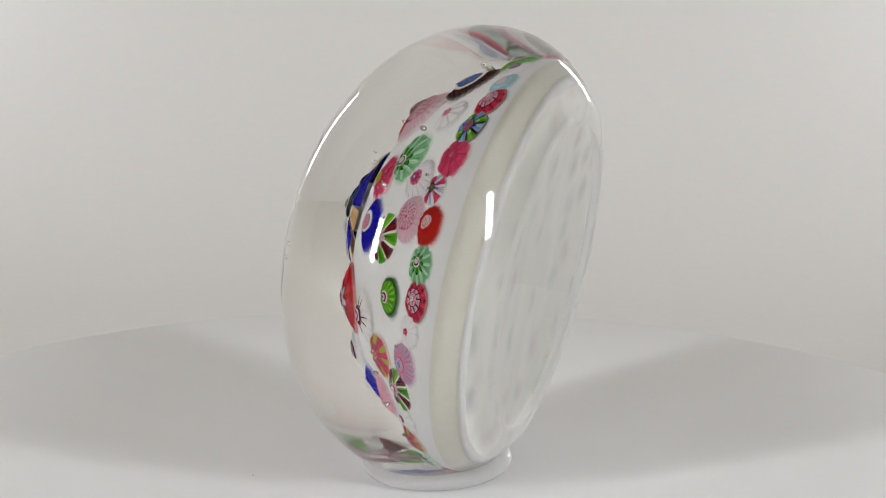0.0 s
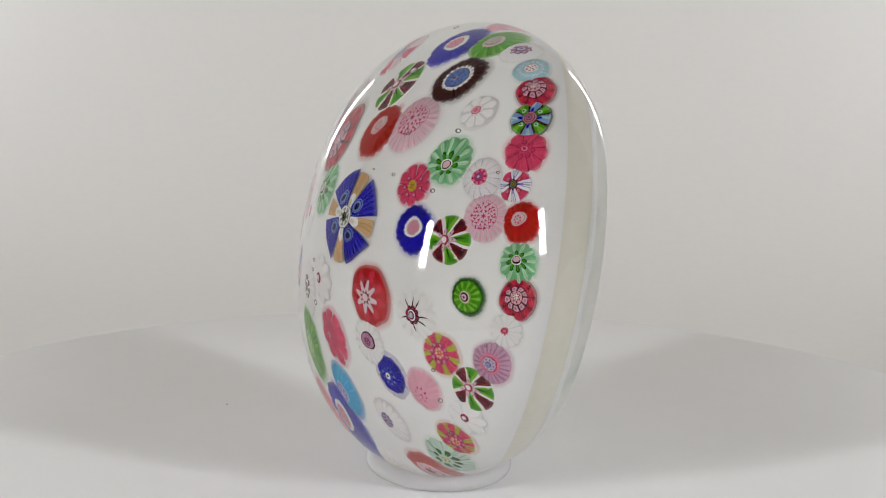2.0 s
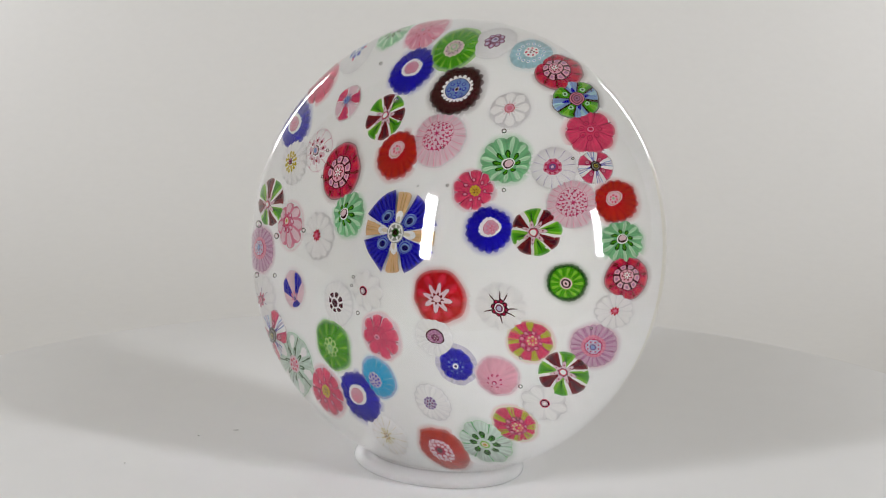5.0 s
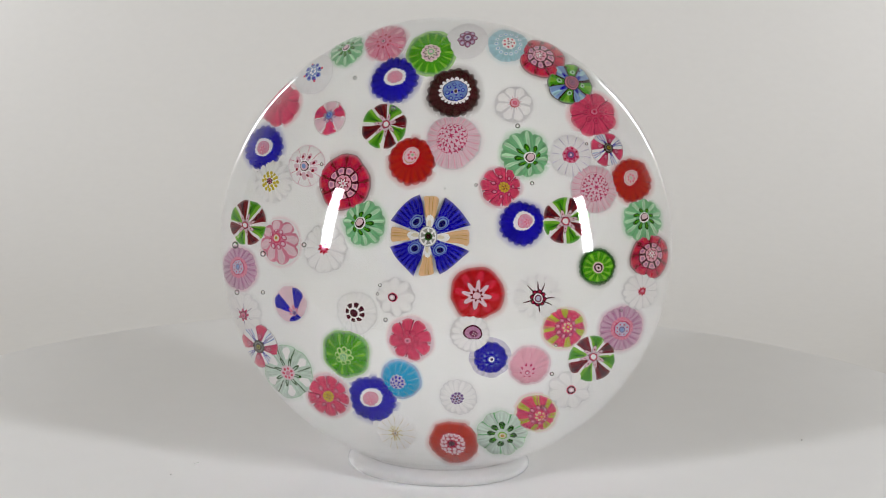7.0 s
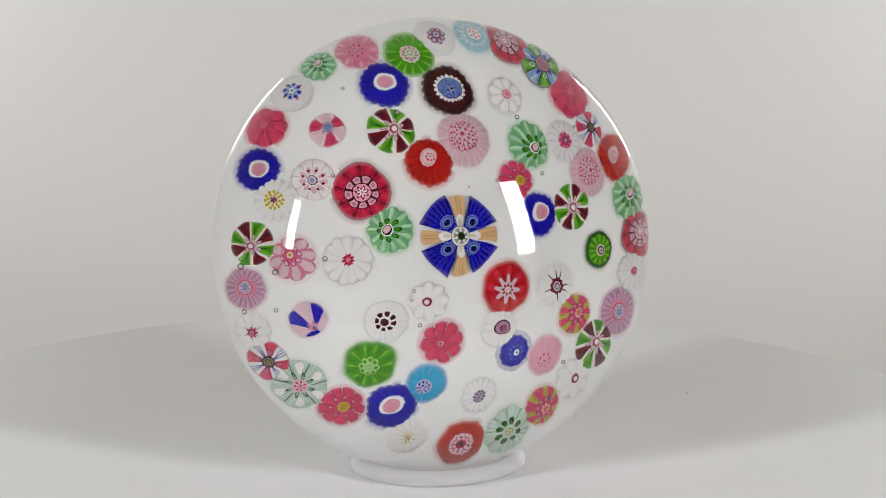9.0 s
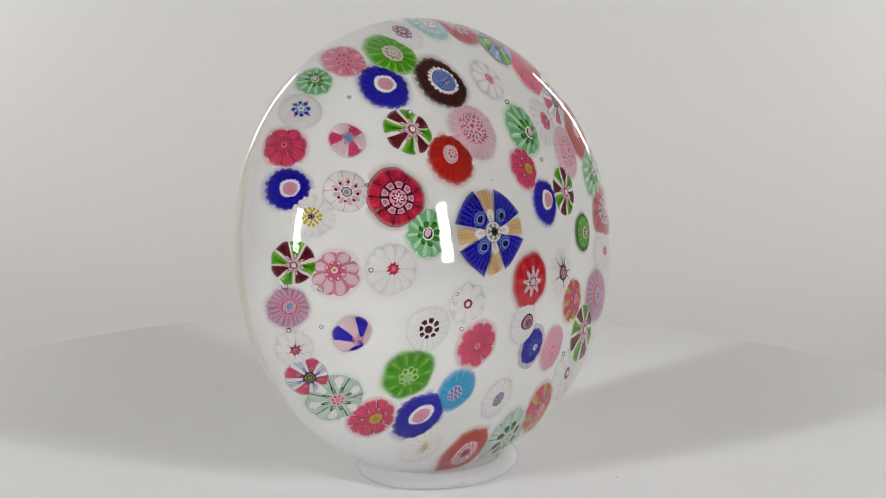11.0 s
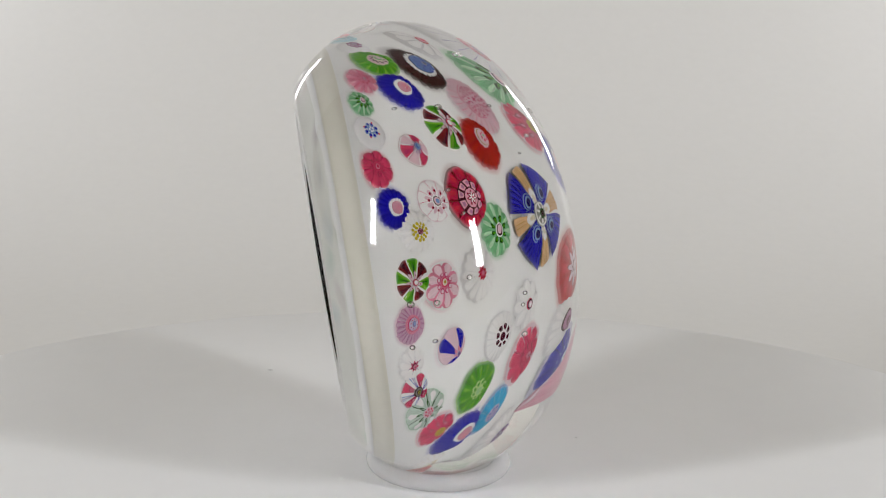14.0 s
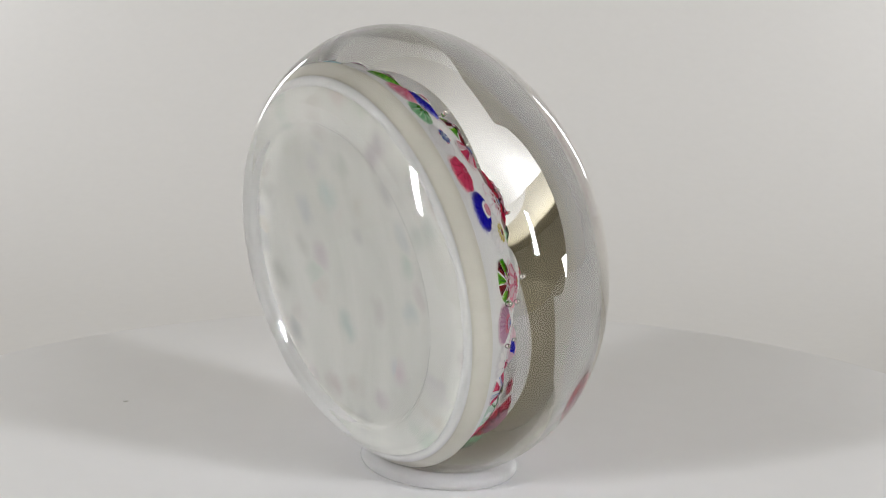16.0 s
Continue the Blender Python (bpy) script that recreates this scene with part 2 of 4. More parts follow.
class Slice:
    """One cane slice laid on the cushion: shapes in a unit disc are bent onto the dome, layer over layer."""

    def __init__(self, x, y, r, turn, dx, dy):
        self.c, self.r, self.turn, self.off = Vector((x, y)), r, radians(turn), (dx, dy)
        d = Vector((x, y))
        out = d.normalized() if d.length > 1e-6 else Vector((0, 1))
        e = 1e-4
        slope = (cushion_height(d.length + e) - cushion_height(max(0, d.length - e))) / (2 * e if d.length > e else 1)
        self.out, self.across, self.squash = out, Vector((-out.y, out.x)), 1 / math.sqrt(1 + slope * slope)
        self.n = Vector((-slope * out.x, -slope * out.y, 1)).normalized()
        self.petals, self.relief = 0, 0.0
        self.meshes, self.mats, self.seed = {}, {}, 37.7 * x * 1000 + 11.3 * y * 1000

    def place(self, x, y, lift):
        rho, angle = min(1.0, math.hypot(x, y)), math.atan2(y, x) - self.turn
        k = 1 + 0.07 * noise.noise((1.3 * x + self.seed, 1.3 * y, 0.0))
        x, y = (x * k + 0.05 * noise.noise((2.1 * x, 2.1 * y + self.seed, 5.0)) + 0.018 * noise.noise((6 * x, 6 * y, self.seed)),
                y * k + 0.05 * noise.noise((2.1 * x + 9, 2.1 * y + self.seed, 8.0)) + 0.018 * noise.noise((6 * x + 4, 6 * y, self.seed)))
        px, py = x * self.r + self.off[0] * (1 - rho) * (1 - rho ** 3), y * self.r + self.off[1] * (1 - rho) * (1 - rho ** 3)
        s, t = px * self.out.x + py * self.out.y, px * self.across.x + py * self.across.y
        q = self.c + self.out * (s * self.squash) + self.across * t
        h = 0.00016 + 0.00045 * max(0, 1 - rho * rho) + lift
        if self.petals and 0.3 < rho < 1.0:
            h += self.relief * (abs(math.cos(self.petals * angle / 2)) - 1) * min(1, (rho - 0.3) / 0.25, (1.0 - rho) / 0.12)
        return Vector((q.x, q.y, cushion_height(q.length))) + self.n * h

    def vert(self, bm, x, y, lift):
        v = bm.verts.new(self.place(x, y, lift))
        d = math.hypot(x, y) or 1.0
        v[bm.verts.layers.float_vector["cane"]] = (x / d + self.seed, y / d, d if d < 1.5 and (x or y) else 0.0)
        return v

    def ridged(self, n, relief=0.0002):
        """n rounded petals with creases between them."""
        self.petals, self.relief = n, relief

    def layer(self, piece, colour, level):
        if piece not in self.meshes:
            self.meshes[piece] = bmesh.new()
            self.meshes[piece].verts.layers.float_vector.new("cane")
        bm = self.meshes[piece]
        mats = self.mats.setdefault(piece, [])
        if colour not in mats:
            mats.append(colour)
        return bm, mats.index(colour), level * (0.00004 if level > 0 else 0.00005)

    def blob(self, piece, colour, level, edge, cx=0.0, cy=0.0, rings=3, steps=40, wall=False):
        """A filled outline r(angle) about (cx, cy)."""
        bm, mi, lift = self.layer(piece, colour, level)
        c = self.vert(bm, cx, cy, lift)
        loops = []
        for k in range(1, rings + 1):
            loop = []
            for i in range(steps):
                a = 2 * math.pi * i / steps
                r = edge(a) * k / rings
                loop.append(self.vert(bm, cx + r * math.cos(a + self.turn), cy + r * math.sin(a + self.turn), lift))
            loops.append(loop)
        if wall:
            low = []
            for i in range(steps):
                a = 2 * math.pi * i / steps
                r = edge(a) * 1.02
                low.append(self.vert(bm, cx + r * math.cos(a + self.turn), cy + r * math.sin(a + self.turn), -0.0006))
            loops.append(low)
        for i in range(steps):
            j = (i + 1) % steps
            bm.faces.new((c, loops[0][i], loops[0][j])).material_index = mi
            for a, b in zip(loops, loops[1:]):
                bm.faces.new((a[i], b[i], b[j], a[j])).material_index = mi

    def disc(self, piece, colour, level, r, lobes=0, depth=0.0, cx=0.0, cy=0.0, wall=False, drop=0.0):
        def edge(a):
            q = r * (1 - depth * (1 - abs(math.cos(a * lobes / 2)) ** 0.7)) if lobes else r
            return q * (1 + drop * math.cos(a - 1.2) + 0.5 * drop * math.cos(2 * a))
        self.blob(piece, colour, level, edge, cx, cy, 3 if r > 0.3 else 1, max(10, lobes * 6 if lobes else 14 + int(30 * r)), wall)

    def glow(self, colour):
        """The milky ground round the slice takes on a little of its colour, fading outwards."""
        bm, mi, lift = self.layer("cane", colour, -3)
        lift -= 0.000002 * (self.seed % 3)
        loops = []
        for rho in (0.9, 1.0, 1.07, 1.14, 1.21, 1.28):
            loops.append([self.vert(bm, rho * math.cos(2 * math.pi * i / 40), rho * math.sin(2 * math.pi * i / 40), lift) for i in range(40)])
        for a, b in zip(loops, loops[1:]):
            for i in range(40):
                bm.faces.new((a[i], b[i], b[(i + 1) % 40], a[(i + 1) % 40])).material_index = mi

    def dots(self, piece, colour, level, n, radius, size, shift=0.0):
        for k in range(n):
            a = 2 * math.pi * (k + shift) / n + self.turn
            self.disc(piece, colour, level, size, cx=radius * math.cos(a), cy=radius * math.sin(a))

    def star(self, piece, colour, level, n, r0, r1):
        def edge(a):
            return r0 + (r1 - r0) * abs(math.cos(a * n / 2)) ** 2.2
        self.blob(piece, colour, level, edge, 0, 0, 2, n * 6)

    def fans(self, piece, colour, level, n, r0, r1, w0, w1, shift=0.0, wave=0.03, taper=0.0):
        """n wedges from r0 to r1; w0, w1: half their width there, as a share of the pitch; taper rounds the outer end."""
        bm, mi, lift = self.layer(piece, colour, level)
        for k in range(n):
            mid = 2 * math.pi * (k + shift) / n + self.turn + wave * math.sin(5.1 * k + self.c.x * 900)
            rows = []
            for i in range(5):
                f = i / 4
                half = (w0 + (w1 - w0) * f) * math.pi / n
                row = []
                for j in range(5):
                    s = j / 2 - 1
                    r = r0 + (r1 - r0) * f * (1 - taper * s * s)
                    row.append(self.vert(bm, r * math.cos(mid + half * s), r * math.sin(mid + half * s), lift))
                rows.append(row)
            for a, b in zip(rows, rows[1:]):
                for j in range(4):
                    bm.faces.new((a[j], b[j], b[j + 1], a[j + 1])).material_index = mi

    def finish(self, label):
        top = None
        for piece in ("cane", "petals", "core"):
            if piece in self.meshes:
                bm = self.meshes[piece]
                bmesh.ops.recalc_face_normals(bm, faces=bm.faces)
                ob = part(piece, bm, [COLOURS[c] for c in self.mats[piece]], top or weight, "" if top else label, None if top else BODY)
                top = top or ob
        return top


def cane(kind, x, y, r, turn, dx, dy):
    """A flower cane slice of a kind at x, y on the cushion (mm), of radius r, its core off centre by dx, dy."""
    s = Slice(x / 1000, y / 1000, r / 1000, turn, dx / 1000, dy / 1000)
    label = KINDS[kind](s)
    if kind != "cross":
        s.glow("halo_" + s.mats["cane"][-1])
    s.finish(label)


def k_cross(s):
    s.turn = radians(44)
    s.disc("cane", "white", 0, 0.4, wall=True)
    s.fans("petals", "blue", 2, 4, 0.17, 0.94, 0.66, 0.60, 0, 0.02, -0.08)
    for j in (-1, 0, 1):
        s.fans("petals", "peach", 1, 4, 0.44, 0.95, 0.145, 0.13, 0.5 + 0.066 * j, 0.0, 0.07)
    for j in (-0.5, 0.5):
        s.fans("petals", "gold", 2, 4, 0.5, 0.93, 0.008, 0.012, 0.5 + 0.066 * j, 0.0)
    s.fans("petals", "white", 2, 4, 0.2, 0.52, 0.36, 0.30, 0.5, 0.02, 0.35)
    s.fans("petals", "cream", 3, 4, 0.24, 0.4, 0.2, 0.14, 0.5, 0.02, 0.35)
    for k in range(4):
        for f in (-0.4, -0.24, -0.08, 0.08, 0.24, 0.4):
            s.fans("petals", "mid_blue", 4, 1, 0.6, 0.93, 0.006, 0.012, (k * 90 + f * 52) / 360, 0)
        for f in (-0.48, -0.32, -0.16, 0, 0.16, 0.32, 0.48):
            s.fans("petals", "navy", 5, 1, 0.66, 0.93, 0.002, 0.004, (k * 90 + f * 52) / 360, 0)
        a = s.turn + k * math.pi / 2
        x, y = 0.43 * math.cos(a), 0.43 * math.sin(a)
        for colour, q, lev in (("sky", 0.155, 4), ("blue", 0.135, 5), ("sky", 0.115, 6), ("navy", 0.08, 7)):
            s.disc("petals", colour, lev, q, cx=x, cy=y, drop=0.16)
        for j in range(9):
            b = a + math.pi + (j - 4) * 0.42
            s.disc("petals", "sky", 5, 0.016, cx=x + 0.2 * math.cos(b), cy=y + 0.2 * math.sin(b))
    s.disc("core", "stone", 5, 0.235)
    s.disc("core", "white", 6, 0.215)
    s.disc("core", "stone", 7, 0.18)
    s.fans("core", "white", 8, 7, 0.05, 0.19, 0.5, 0.42, 0, 0.0, 0.4)
    s.disc("core", "dark_green", 9, 0.095, 6, 0.1)
    s.disc("core", "brown", 10, 0.06)
    return "large cross-shaped cane of blue and sand-coloured fans"


def k_redstar(s):
    s.ridged(8, 0.00020)
    s.disc("cane", "red", 0, 1.0, wall=True)
    s.fans("petals", "bright_red", 1, 8, 0.3, 0.86, 0.5, 0.72, 0.0, 0.04, 0.45)
    s.star("core", "dark_red", 3, 8, 0.30, 0.6)
    s.star("core", "pale_pink", 4, 8, 0.28, 0.58)
    s.star("core", "dark_red", 5, 8, 0.16, 0.27)
    s.disc("core", "pale_pink", 6, 0.15)
    return "round red cane with a pale pink star"


def k_black(s):
    s.ridged(20, 0.0001)
    s.disc("cane", "dark_brown", 0, 1.0, 20, 0.11, wall=True)
    s.fans("petals", "brown", 1, 20, 0.62, 0.94, 0.1, 0.4, 0.5)
    s.disc("petals", "white", 2, 0.58, 20, 0.2, drop=0.14)
    s.disc("core", "navy", 3, 0.43, drop=0.17)
    s.disc("core", "blue_grey", 4, 0.405, drop=0.17)
    s.dots("core", "blue", 5, 8, 0.29, 0.075)
    s.dots("core", "sky", 6, 8, 0.29, 0.045)
    s.dots("core", "blue", 5, 4, 0.13, 0.045)
    s.disc("core", "lavender", 6, 0.1)
    s.disc("core", "brown", 7, 0.065)
    return "dark brown scalloped cane with a white and pale blue centre"


def k_pinkmosaic(s):
    s.ridged(22, 0.00008)
    s.disc("cane", "grey_line", -1, 1.03)
    s.disc("cane", "pale_pink", 0, 1.0, 22, 0.03, wall=True)
    s.fans("petals", "soft_pink", 1, 22, 0.6, 0.97, 0.08, 0.2, 0)
    s.disc("core", "pink", 2, 0.6, drop=0.1)
    s.disc("core", "pale_pink", 3, 0.58, drop=0.1)
    for n, q in ((17, 0.5), (13, 0.37), (8, 0.23)):
        s.fans("core", "hot_pink", 4, n, q - 0.05, q + 0.05, 0.15, 0.6, 0.0, 0.1)
        s.dots("core", "hot_pink", 4, n, q + 0.07, 0.022, 0.5)
    s.star("core", "hot_pink", 5, 6, 0.05, 0.13)
    return "pale pink cane with a mosaic of magenta specks"


def k_redpear(s):
    s.ridged(16, 0.00008)
    s.disc("cane", "red", 0, 1.0, 16, 0.08, wall=True)
    s.fans("petals", "orange_red", 1, 16, 0.45, 0.92, 0.3, 0.55, 0, 0.03, 0.2)
    s.fans("petals", "dark_red", 2, 16, 0.5, 0.95, 0.05, 0.1, 0.5)
    s.disc("core", "pale_pink", 3, 0.37, 12, 0.06, drop=0.2)
    s.disc("core", "gold", 4, 0.31, drop=0.2)
    s.disc("core", "pale_pink", 5, 0.29, drop=0.2)
    s.dots("core", "rose", 6, 7, 0.16, 0.05)
    s.dots("core", "jade", 6, 1, 0.0, 0.05)
    return "red scalloped cane with a drop-shaped pale centre"


def k_harlequin(s):
    s.ridged(8, 0.0002)
    s.disc("cane", "white", 0, 1.0, 8, 0.05, wall=True)
    s.fans("petals", "dark_red", 1, 4, 0.25, 0.99, 0.34, 0.42, 0.0, 0.06, 0.05)
    s.fans("petals", "maroon", 2, 4, 0.4, 0.95, 0.08, 0.16, 0.04, 0.06, 0.1)
    s.fans("petals", "lime", 1, 4, 0.25, 0.99, 0.34, 0.43, 0.5, 0.06, 0.05)
    s.fans("petals", "green", 2, 4, 0.4, 0.99, 0.10, 0.31, 0.53, 0.06, 0.04)
    s.fans("petals", "dark_green", 3, 4, 0.36, 0.8, 0.1, 0.03, 0.55, 0.06, 0.04)
    s.star("core", "maroon", 4, 7, 0.21, 0.53)
    s.star("core", "pale_pink", 5, 7, 0.185, 0.51)
    s.dots("core", "wine", 6, 7, 0.33, 0.03)
    s.disc("core", "maroon", 6, 0.19, 6, 0.1)
    s.disc("core", "rose", 7, 0.165, 6, 0.1)
    s.disc("core", "white", 8, 0.12)
    return "cane of green and dark red segments with a pink star"


def k_royal(s):
    s.ridged(18, 0.0001)
    s.disc("cane", "blue", 0, 1.0, 18, 0.11, wall=True)
    s.fans("petals", "mid_blue", 1, 18, 0.72, 0.94, 0.03, 0.16, 0.0, 0.02, 0.1)
    s.fans("petals", "navy", 2, 18, 0.7, 0.93, 0.03, 0.14, 0.5)
    s.disc("core", "blue_grey", 2, 0.46, 18, 0.1, drop=0.2)
    s.disc("core", "white", 3, 0.44, 18, 0.08, drop=0.2)
    s.disc("core", "hot_pink", 4, 0.3, drop=0.22)
    s.disc("core", "soft_pink", 5, 0.285, drop=0.22)
    s.dots("core", "pink", 6, 9, 0.2, 0.05)
    s.dots("core", "lavender", 6, 9, 0.22, 0.03, 0.5)
    s.dots("core", "rose", 6, 5, 0.09, 0.04)
    s.dots("core", "white", 7, 5, 0.11, 0.02, 0.5)
    return "royal blue scalloped cane with a pink and white centre"


def k_lime(s):
    s.ridged(14, 0.00008)
    s.disc("cane", "lime", -1, 1.08)
    s.disc("cane", "green", 0, 1.0, 14, 0.03, wall=True)
    s.fans("petals", "lime", 1, 14, 0.5, 0.96, 0.1, 0.34, 0, 0.04, 0.1)
    s.disc("core", "cream", 2, 0.44, 12, 0.12)
    s.disc("core", "pale_pink", 3, 0.38)
    s.star("core", "brown", 4, 10, 0.22, 0.34)
    s.star("core", "cream", 5, 10, 0.18, 0.29)
    s.disc("core", "jade", 6, 0.14)
    s.disc("core", "pale_pink", 7, 0.09)
    return "bright green cane with a zigzag cream centre"


def k_rosepink(s):
    s.ridged(8, 0.00020)
    s.disc("cane", "pale_pink", -1, 1.04)
    s.disc("cane", "pink", 0, 1.0, 8, 0.1, wall=True)
    s.fans("petals", "soft_pink", 1, 8, 0.6, 0.95, 0.1, 0.3, 0.0, 0.05, 0.3)
    s.fans("petals", "rose", 2, 8, 0.3, 0.97, 0.05, 0.07, 0.5)
    s.dots("core", "crimson", 2, 8, 0.33, 0.06)
    s.disc("core", "hot_pink", 3, 0.15)
    s.disc("core", "pale_pink", 4, 0.1)
    s.disc("core", "maroon", 5, 0.05)
    return "soft pink petalled cane with magenta dots"


def k_mint(s):
    s.ridged(11, 0.00013)
    s.disc("cane", "jade", 0, 1.0, 11, 0.1, wall=True)
    s.fans("petals", "mint", 1, 11, 0.4, 0.97, 0.42, 0.40, 0.0, 0.05, 0.25)
    s.fans("petals", "dark_green", 2, 8, 0.18, 0.55, 0.4, 0.62, 0.0, 0.05, 0.3)
    s.fans("petals", "green", 3, 8, 0.22, 0.48, 0.2, 0.3, 0.0, 0.05, 0.3)
    s.disc("core", "white", 4, 0.25)
    s.disc("core", "brown", 5, 0.2)
    s.disc("core", "pale_pink", 6, 0.15, drop=0.15)
    return "mint green petalled cane with dark green inner petals"


def k_clearblue(s):
    s.disc("cane", "grey_line", -1, 1.03)
    s.disc("cane", "clear_white", 0, 1.0, wall=True)
    s.dots("petals", "sky", 1, 8, 0.34, 0.12)
    s.dots("petals", "blue", 2, 8, 0.34, 0.07)
    s.dots("petals", "rose", 2, 4, 0.46, 0.06, 0.5)
    s.disc("core", "sky", 2, 0.24)
    s.dots("core", "white", 3, 5, 0.12, 0.06)
    return "clear white cane with a small blue flower"


def k_rose(s):
    s.ridged(8, 0.00020)
    s.disc("cane", "rose", 0, 1.0, 8, 0.13, wall=True)
    s.fans("petals", "wine", 1, 8, 0.3, 0.96, 0.05, 0.07, 0.5)
    s.dots("petals", "wine", 1, 7, 0.36, 0.115)
    s.dots("petals", "rose", 2, 7, 0.36, 0.085)
    s.dots("petals", "crimson", 3, 7, 0.36, 0.04)
    s.disc("core", "crimson", 2, 0.18)
    s.disc("core", "pink", 3, 0.14)
    s.disc("core", "crimson", 4, 0.08)
    return "deep pink petalled cane with ringed dots"


def k_yellowdaisy(s):
    s.disc("cane", "clear_white", -1, 1.0, 16, 0.12, wall=True)
    s.fans("petals", "white", 1, 16, 0.3, 1.0, 0.7, 0.75, 0.0, 0.1, 0.3)
    s.disc("core", "white", 2, 0.44, 14, 0.1)
    s.dots("core", "yellow", 3, 12, 0.38, 0.075)
    s.dots("core", "yellow", 3, 8, 0.25, 0.075)
    s.disc("core", "maroon", 4, 0.17, 6, 0.2)
    s.dots("core", "pink", 5, 5, 0.09, 0.035)
    return "white daisy cane with yellow stamens"


def k_dotted(s):
    s.disc("cane", "pale_pink", -1, 1.03)
    s.disc("cane", "white", 0, 1.0, 9, 0.05, wall=True)
    s.fans("petals", "pink", 1, 9, 0.45, 0.98, 0.04, 0.04, 0.5)
    s.fans("petals", "pale_pink", 1, 9, 0.3, 0.7, 0.7, 0.6, 0.0, 0.04, 0.3)
    s.dots("petals", "crimson", 2, 8, 0.5, 0.075)
    s.dots("petals", "maroon", 3, 8, 0.5, 0.045)
    s.disc("core", "maroon", 2, 0.24, 8, 0.12)
    s.disc("core", "pale_pink", 3, 0.19)
    s.disc("core", "sky", 4, 0.11)
    return "pinkish white cane with a ring of dark red dots"


def k_crimson(s):
    s.ridged(9, 0.0002)
    s.disc("cane", "dark_red", 0, 1.0, wall=True)
    s.fans("petals", "crimson", 1, 9, 0.3, 0.98, 0.84, 0.93, 0.0, 0.02, 0.03)
    s.fans("petals", "bright_red", 2, 9, 0.66, 0.9, 0.2, 0.42, 0.0, 0.03, 0.2)
    s.disc("petals", "maroon", 3, 0.61, 9, 0.06)
    s.fans("petals", "soft_pink", 4, 9, 0.35, 0.58, 0.66, 0.76, 0.0, 0.02, 0.14)
    s.fans("petals", "mauve", 5, 9, 0.41, 0.53, 0.36, 0.46, 0.0, 0.02, 0.2)
    s.disc("core", "soft_pink", 4, 0.31, 9, 0.08)
    s.star("core", "wine", 5, 7, 0.14, 0.26)
    s.star("core", "white", 6, 7, 0.06, 0.19)
    s.disc("core", "pink", 7, 0.05)
    return "crimson cane with a ring of pale pink cells round a star"


def k_stripe(s):
    s.ridged(6, 0.0002)
    s.disc("cane", "wine", -1, 1.0)
    s.disc("cane", "white", 0, 0.98, wall=True)
    s.fans("petals", "rose", 1, 3, 0.2, 0.97, 0.44, 0.46, 0.0, 0.05, 0.03)
    s.fans("petals", "hot_pink", 2, 3, 0.5, 0.96, 0.1, 0.16, 0.06, 0.05, 0.05)
    s.fans("petals", "pale_pink", 1, 3, 0.3, 0.96, 0.40, 0.46, 0.5, 0.05, 0.05)
    s.fans("petals", "crimson", 2, 6, 0.4, 0.97, 0.03, 0.03, 0.5, 0.05)
    s.dots("core", "violet", 3, 8, 0.31, 0.1)
    s.dots("core", "pale_pink", 4, 8, 0.31, 0.07)
    s.dots("core", "wine", 5, 8, 0.31, 0.03)
    s.disc("core", "violet", 4, 0.23)
    s.disc("core", "sky", 5, 0.2)
    s.disc("core", "blue", 6, 0.11)
    s.disc("core", "pale_cyan", 7, 0.06)
    return "small cane striped pink and white"


def k_pinkflower(s):
    s.ridged(8, 0.00009)
    s.disc("cane", "clear_white", -1, 1.05)
    s.disc("cane", "pink", 0, 1.0, 8, 0.12, wall=True)
    s.fans("petals", "pale_pink", 1, 8, 0.3, 0.98, 0.66, 0.74, 0.0, 0.05, 0.3)
    s.dots("petals", "hot_pink", 2, 8, 0.36, 0.12)
    s.dots("petals", "pale_pink", 3, 8, 0.37, 0.075)
    s.disc("core", "rose", 3, 0.22)
    s.disc("core", "cream", 4, 0.15)
    s.disc("core", "gold", 5, 0.07)
    return "pale pink flower cane with looped centre"


def k_whitered(s):
    s.ridged(13, 0.00004)
    s.disc("cane", "grey_line", -1, 1.0, 13, 0.06)
    s.disc("cane", "clear_white", 0, 0.985, 13, 0.07, wall=True)
    s.fans("petals", "grey_line", 1, 13, 0.3, 0.96, 0.05, 0.05, 0.5, 0.06)
    s.fans("petals", "white", 2, 13, 0.2, 0.95, 0.7, 0.86, 0.0, 0.05, 0.15)
    s.star("core", "rose", 3, 9, 0.15, 0.27)
    s.dots("core", "red", 4, 7, 0.17, 0.05)
    s.dots("core", "wine", 5, 7, 0.17, 0.02)
    s.disc("core", "pink", 5, 0.08)
    return "white daisy cane with a tiny red centre"


def k_mauve(s):
    s.ridged(20, 0.00008)
    s.disc("cane", "pale_pink", -1, 1.04)
    s.disc("cane", "mauve", 0, 1.0, 20, 0.04, wall=True)
    s.fans("petals", "lilac", 1, 20, 0.5, 0.97, 0.45, 0.66, 0.0, 0.04, 0.15)
    s.disc("petals", "pink", 2, 0.52, 20, 0.06)
    s.disc("petals", "hot_pink", 3, 0.38)
    s.disc("core", "lavender", 4, 0.34, 8, 0.08)
    s.dots("core", "hot_pink", 5, 8, 0.24, 0.04)
    s.disc("core", "violet", 5, 0.14)
    s.disc("core", "sky", 6, 0.09)
    return "mauve ribbed cane with a lavender centre"


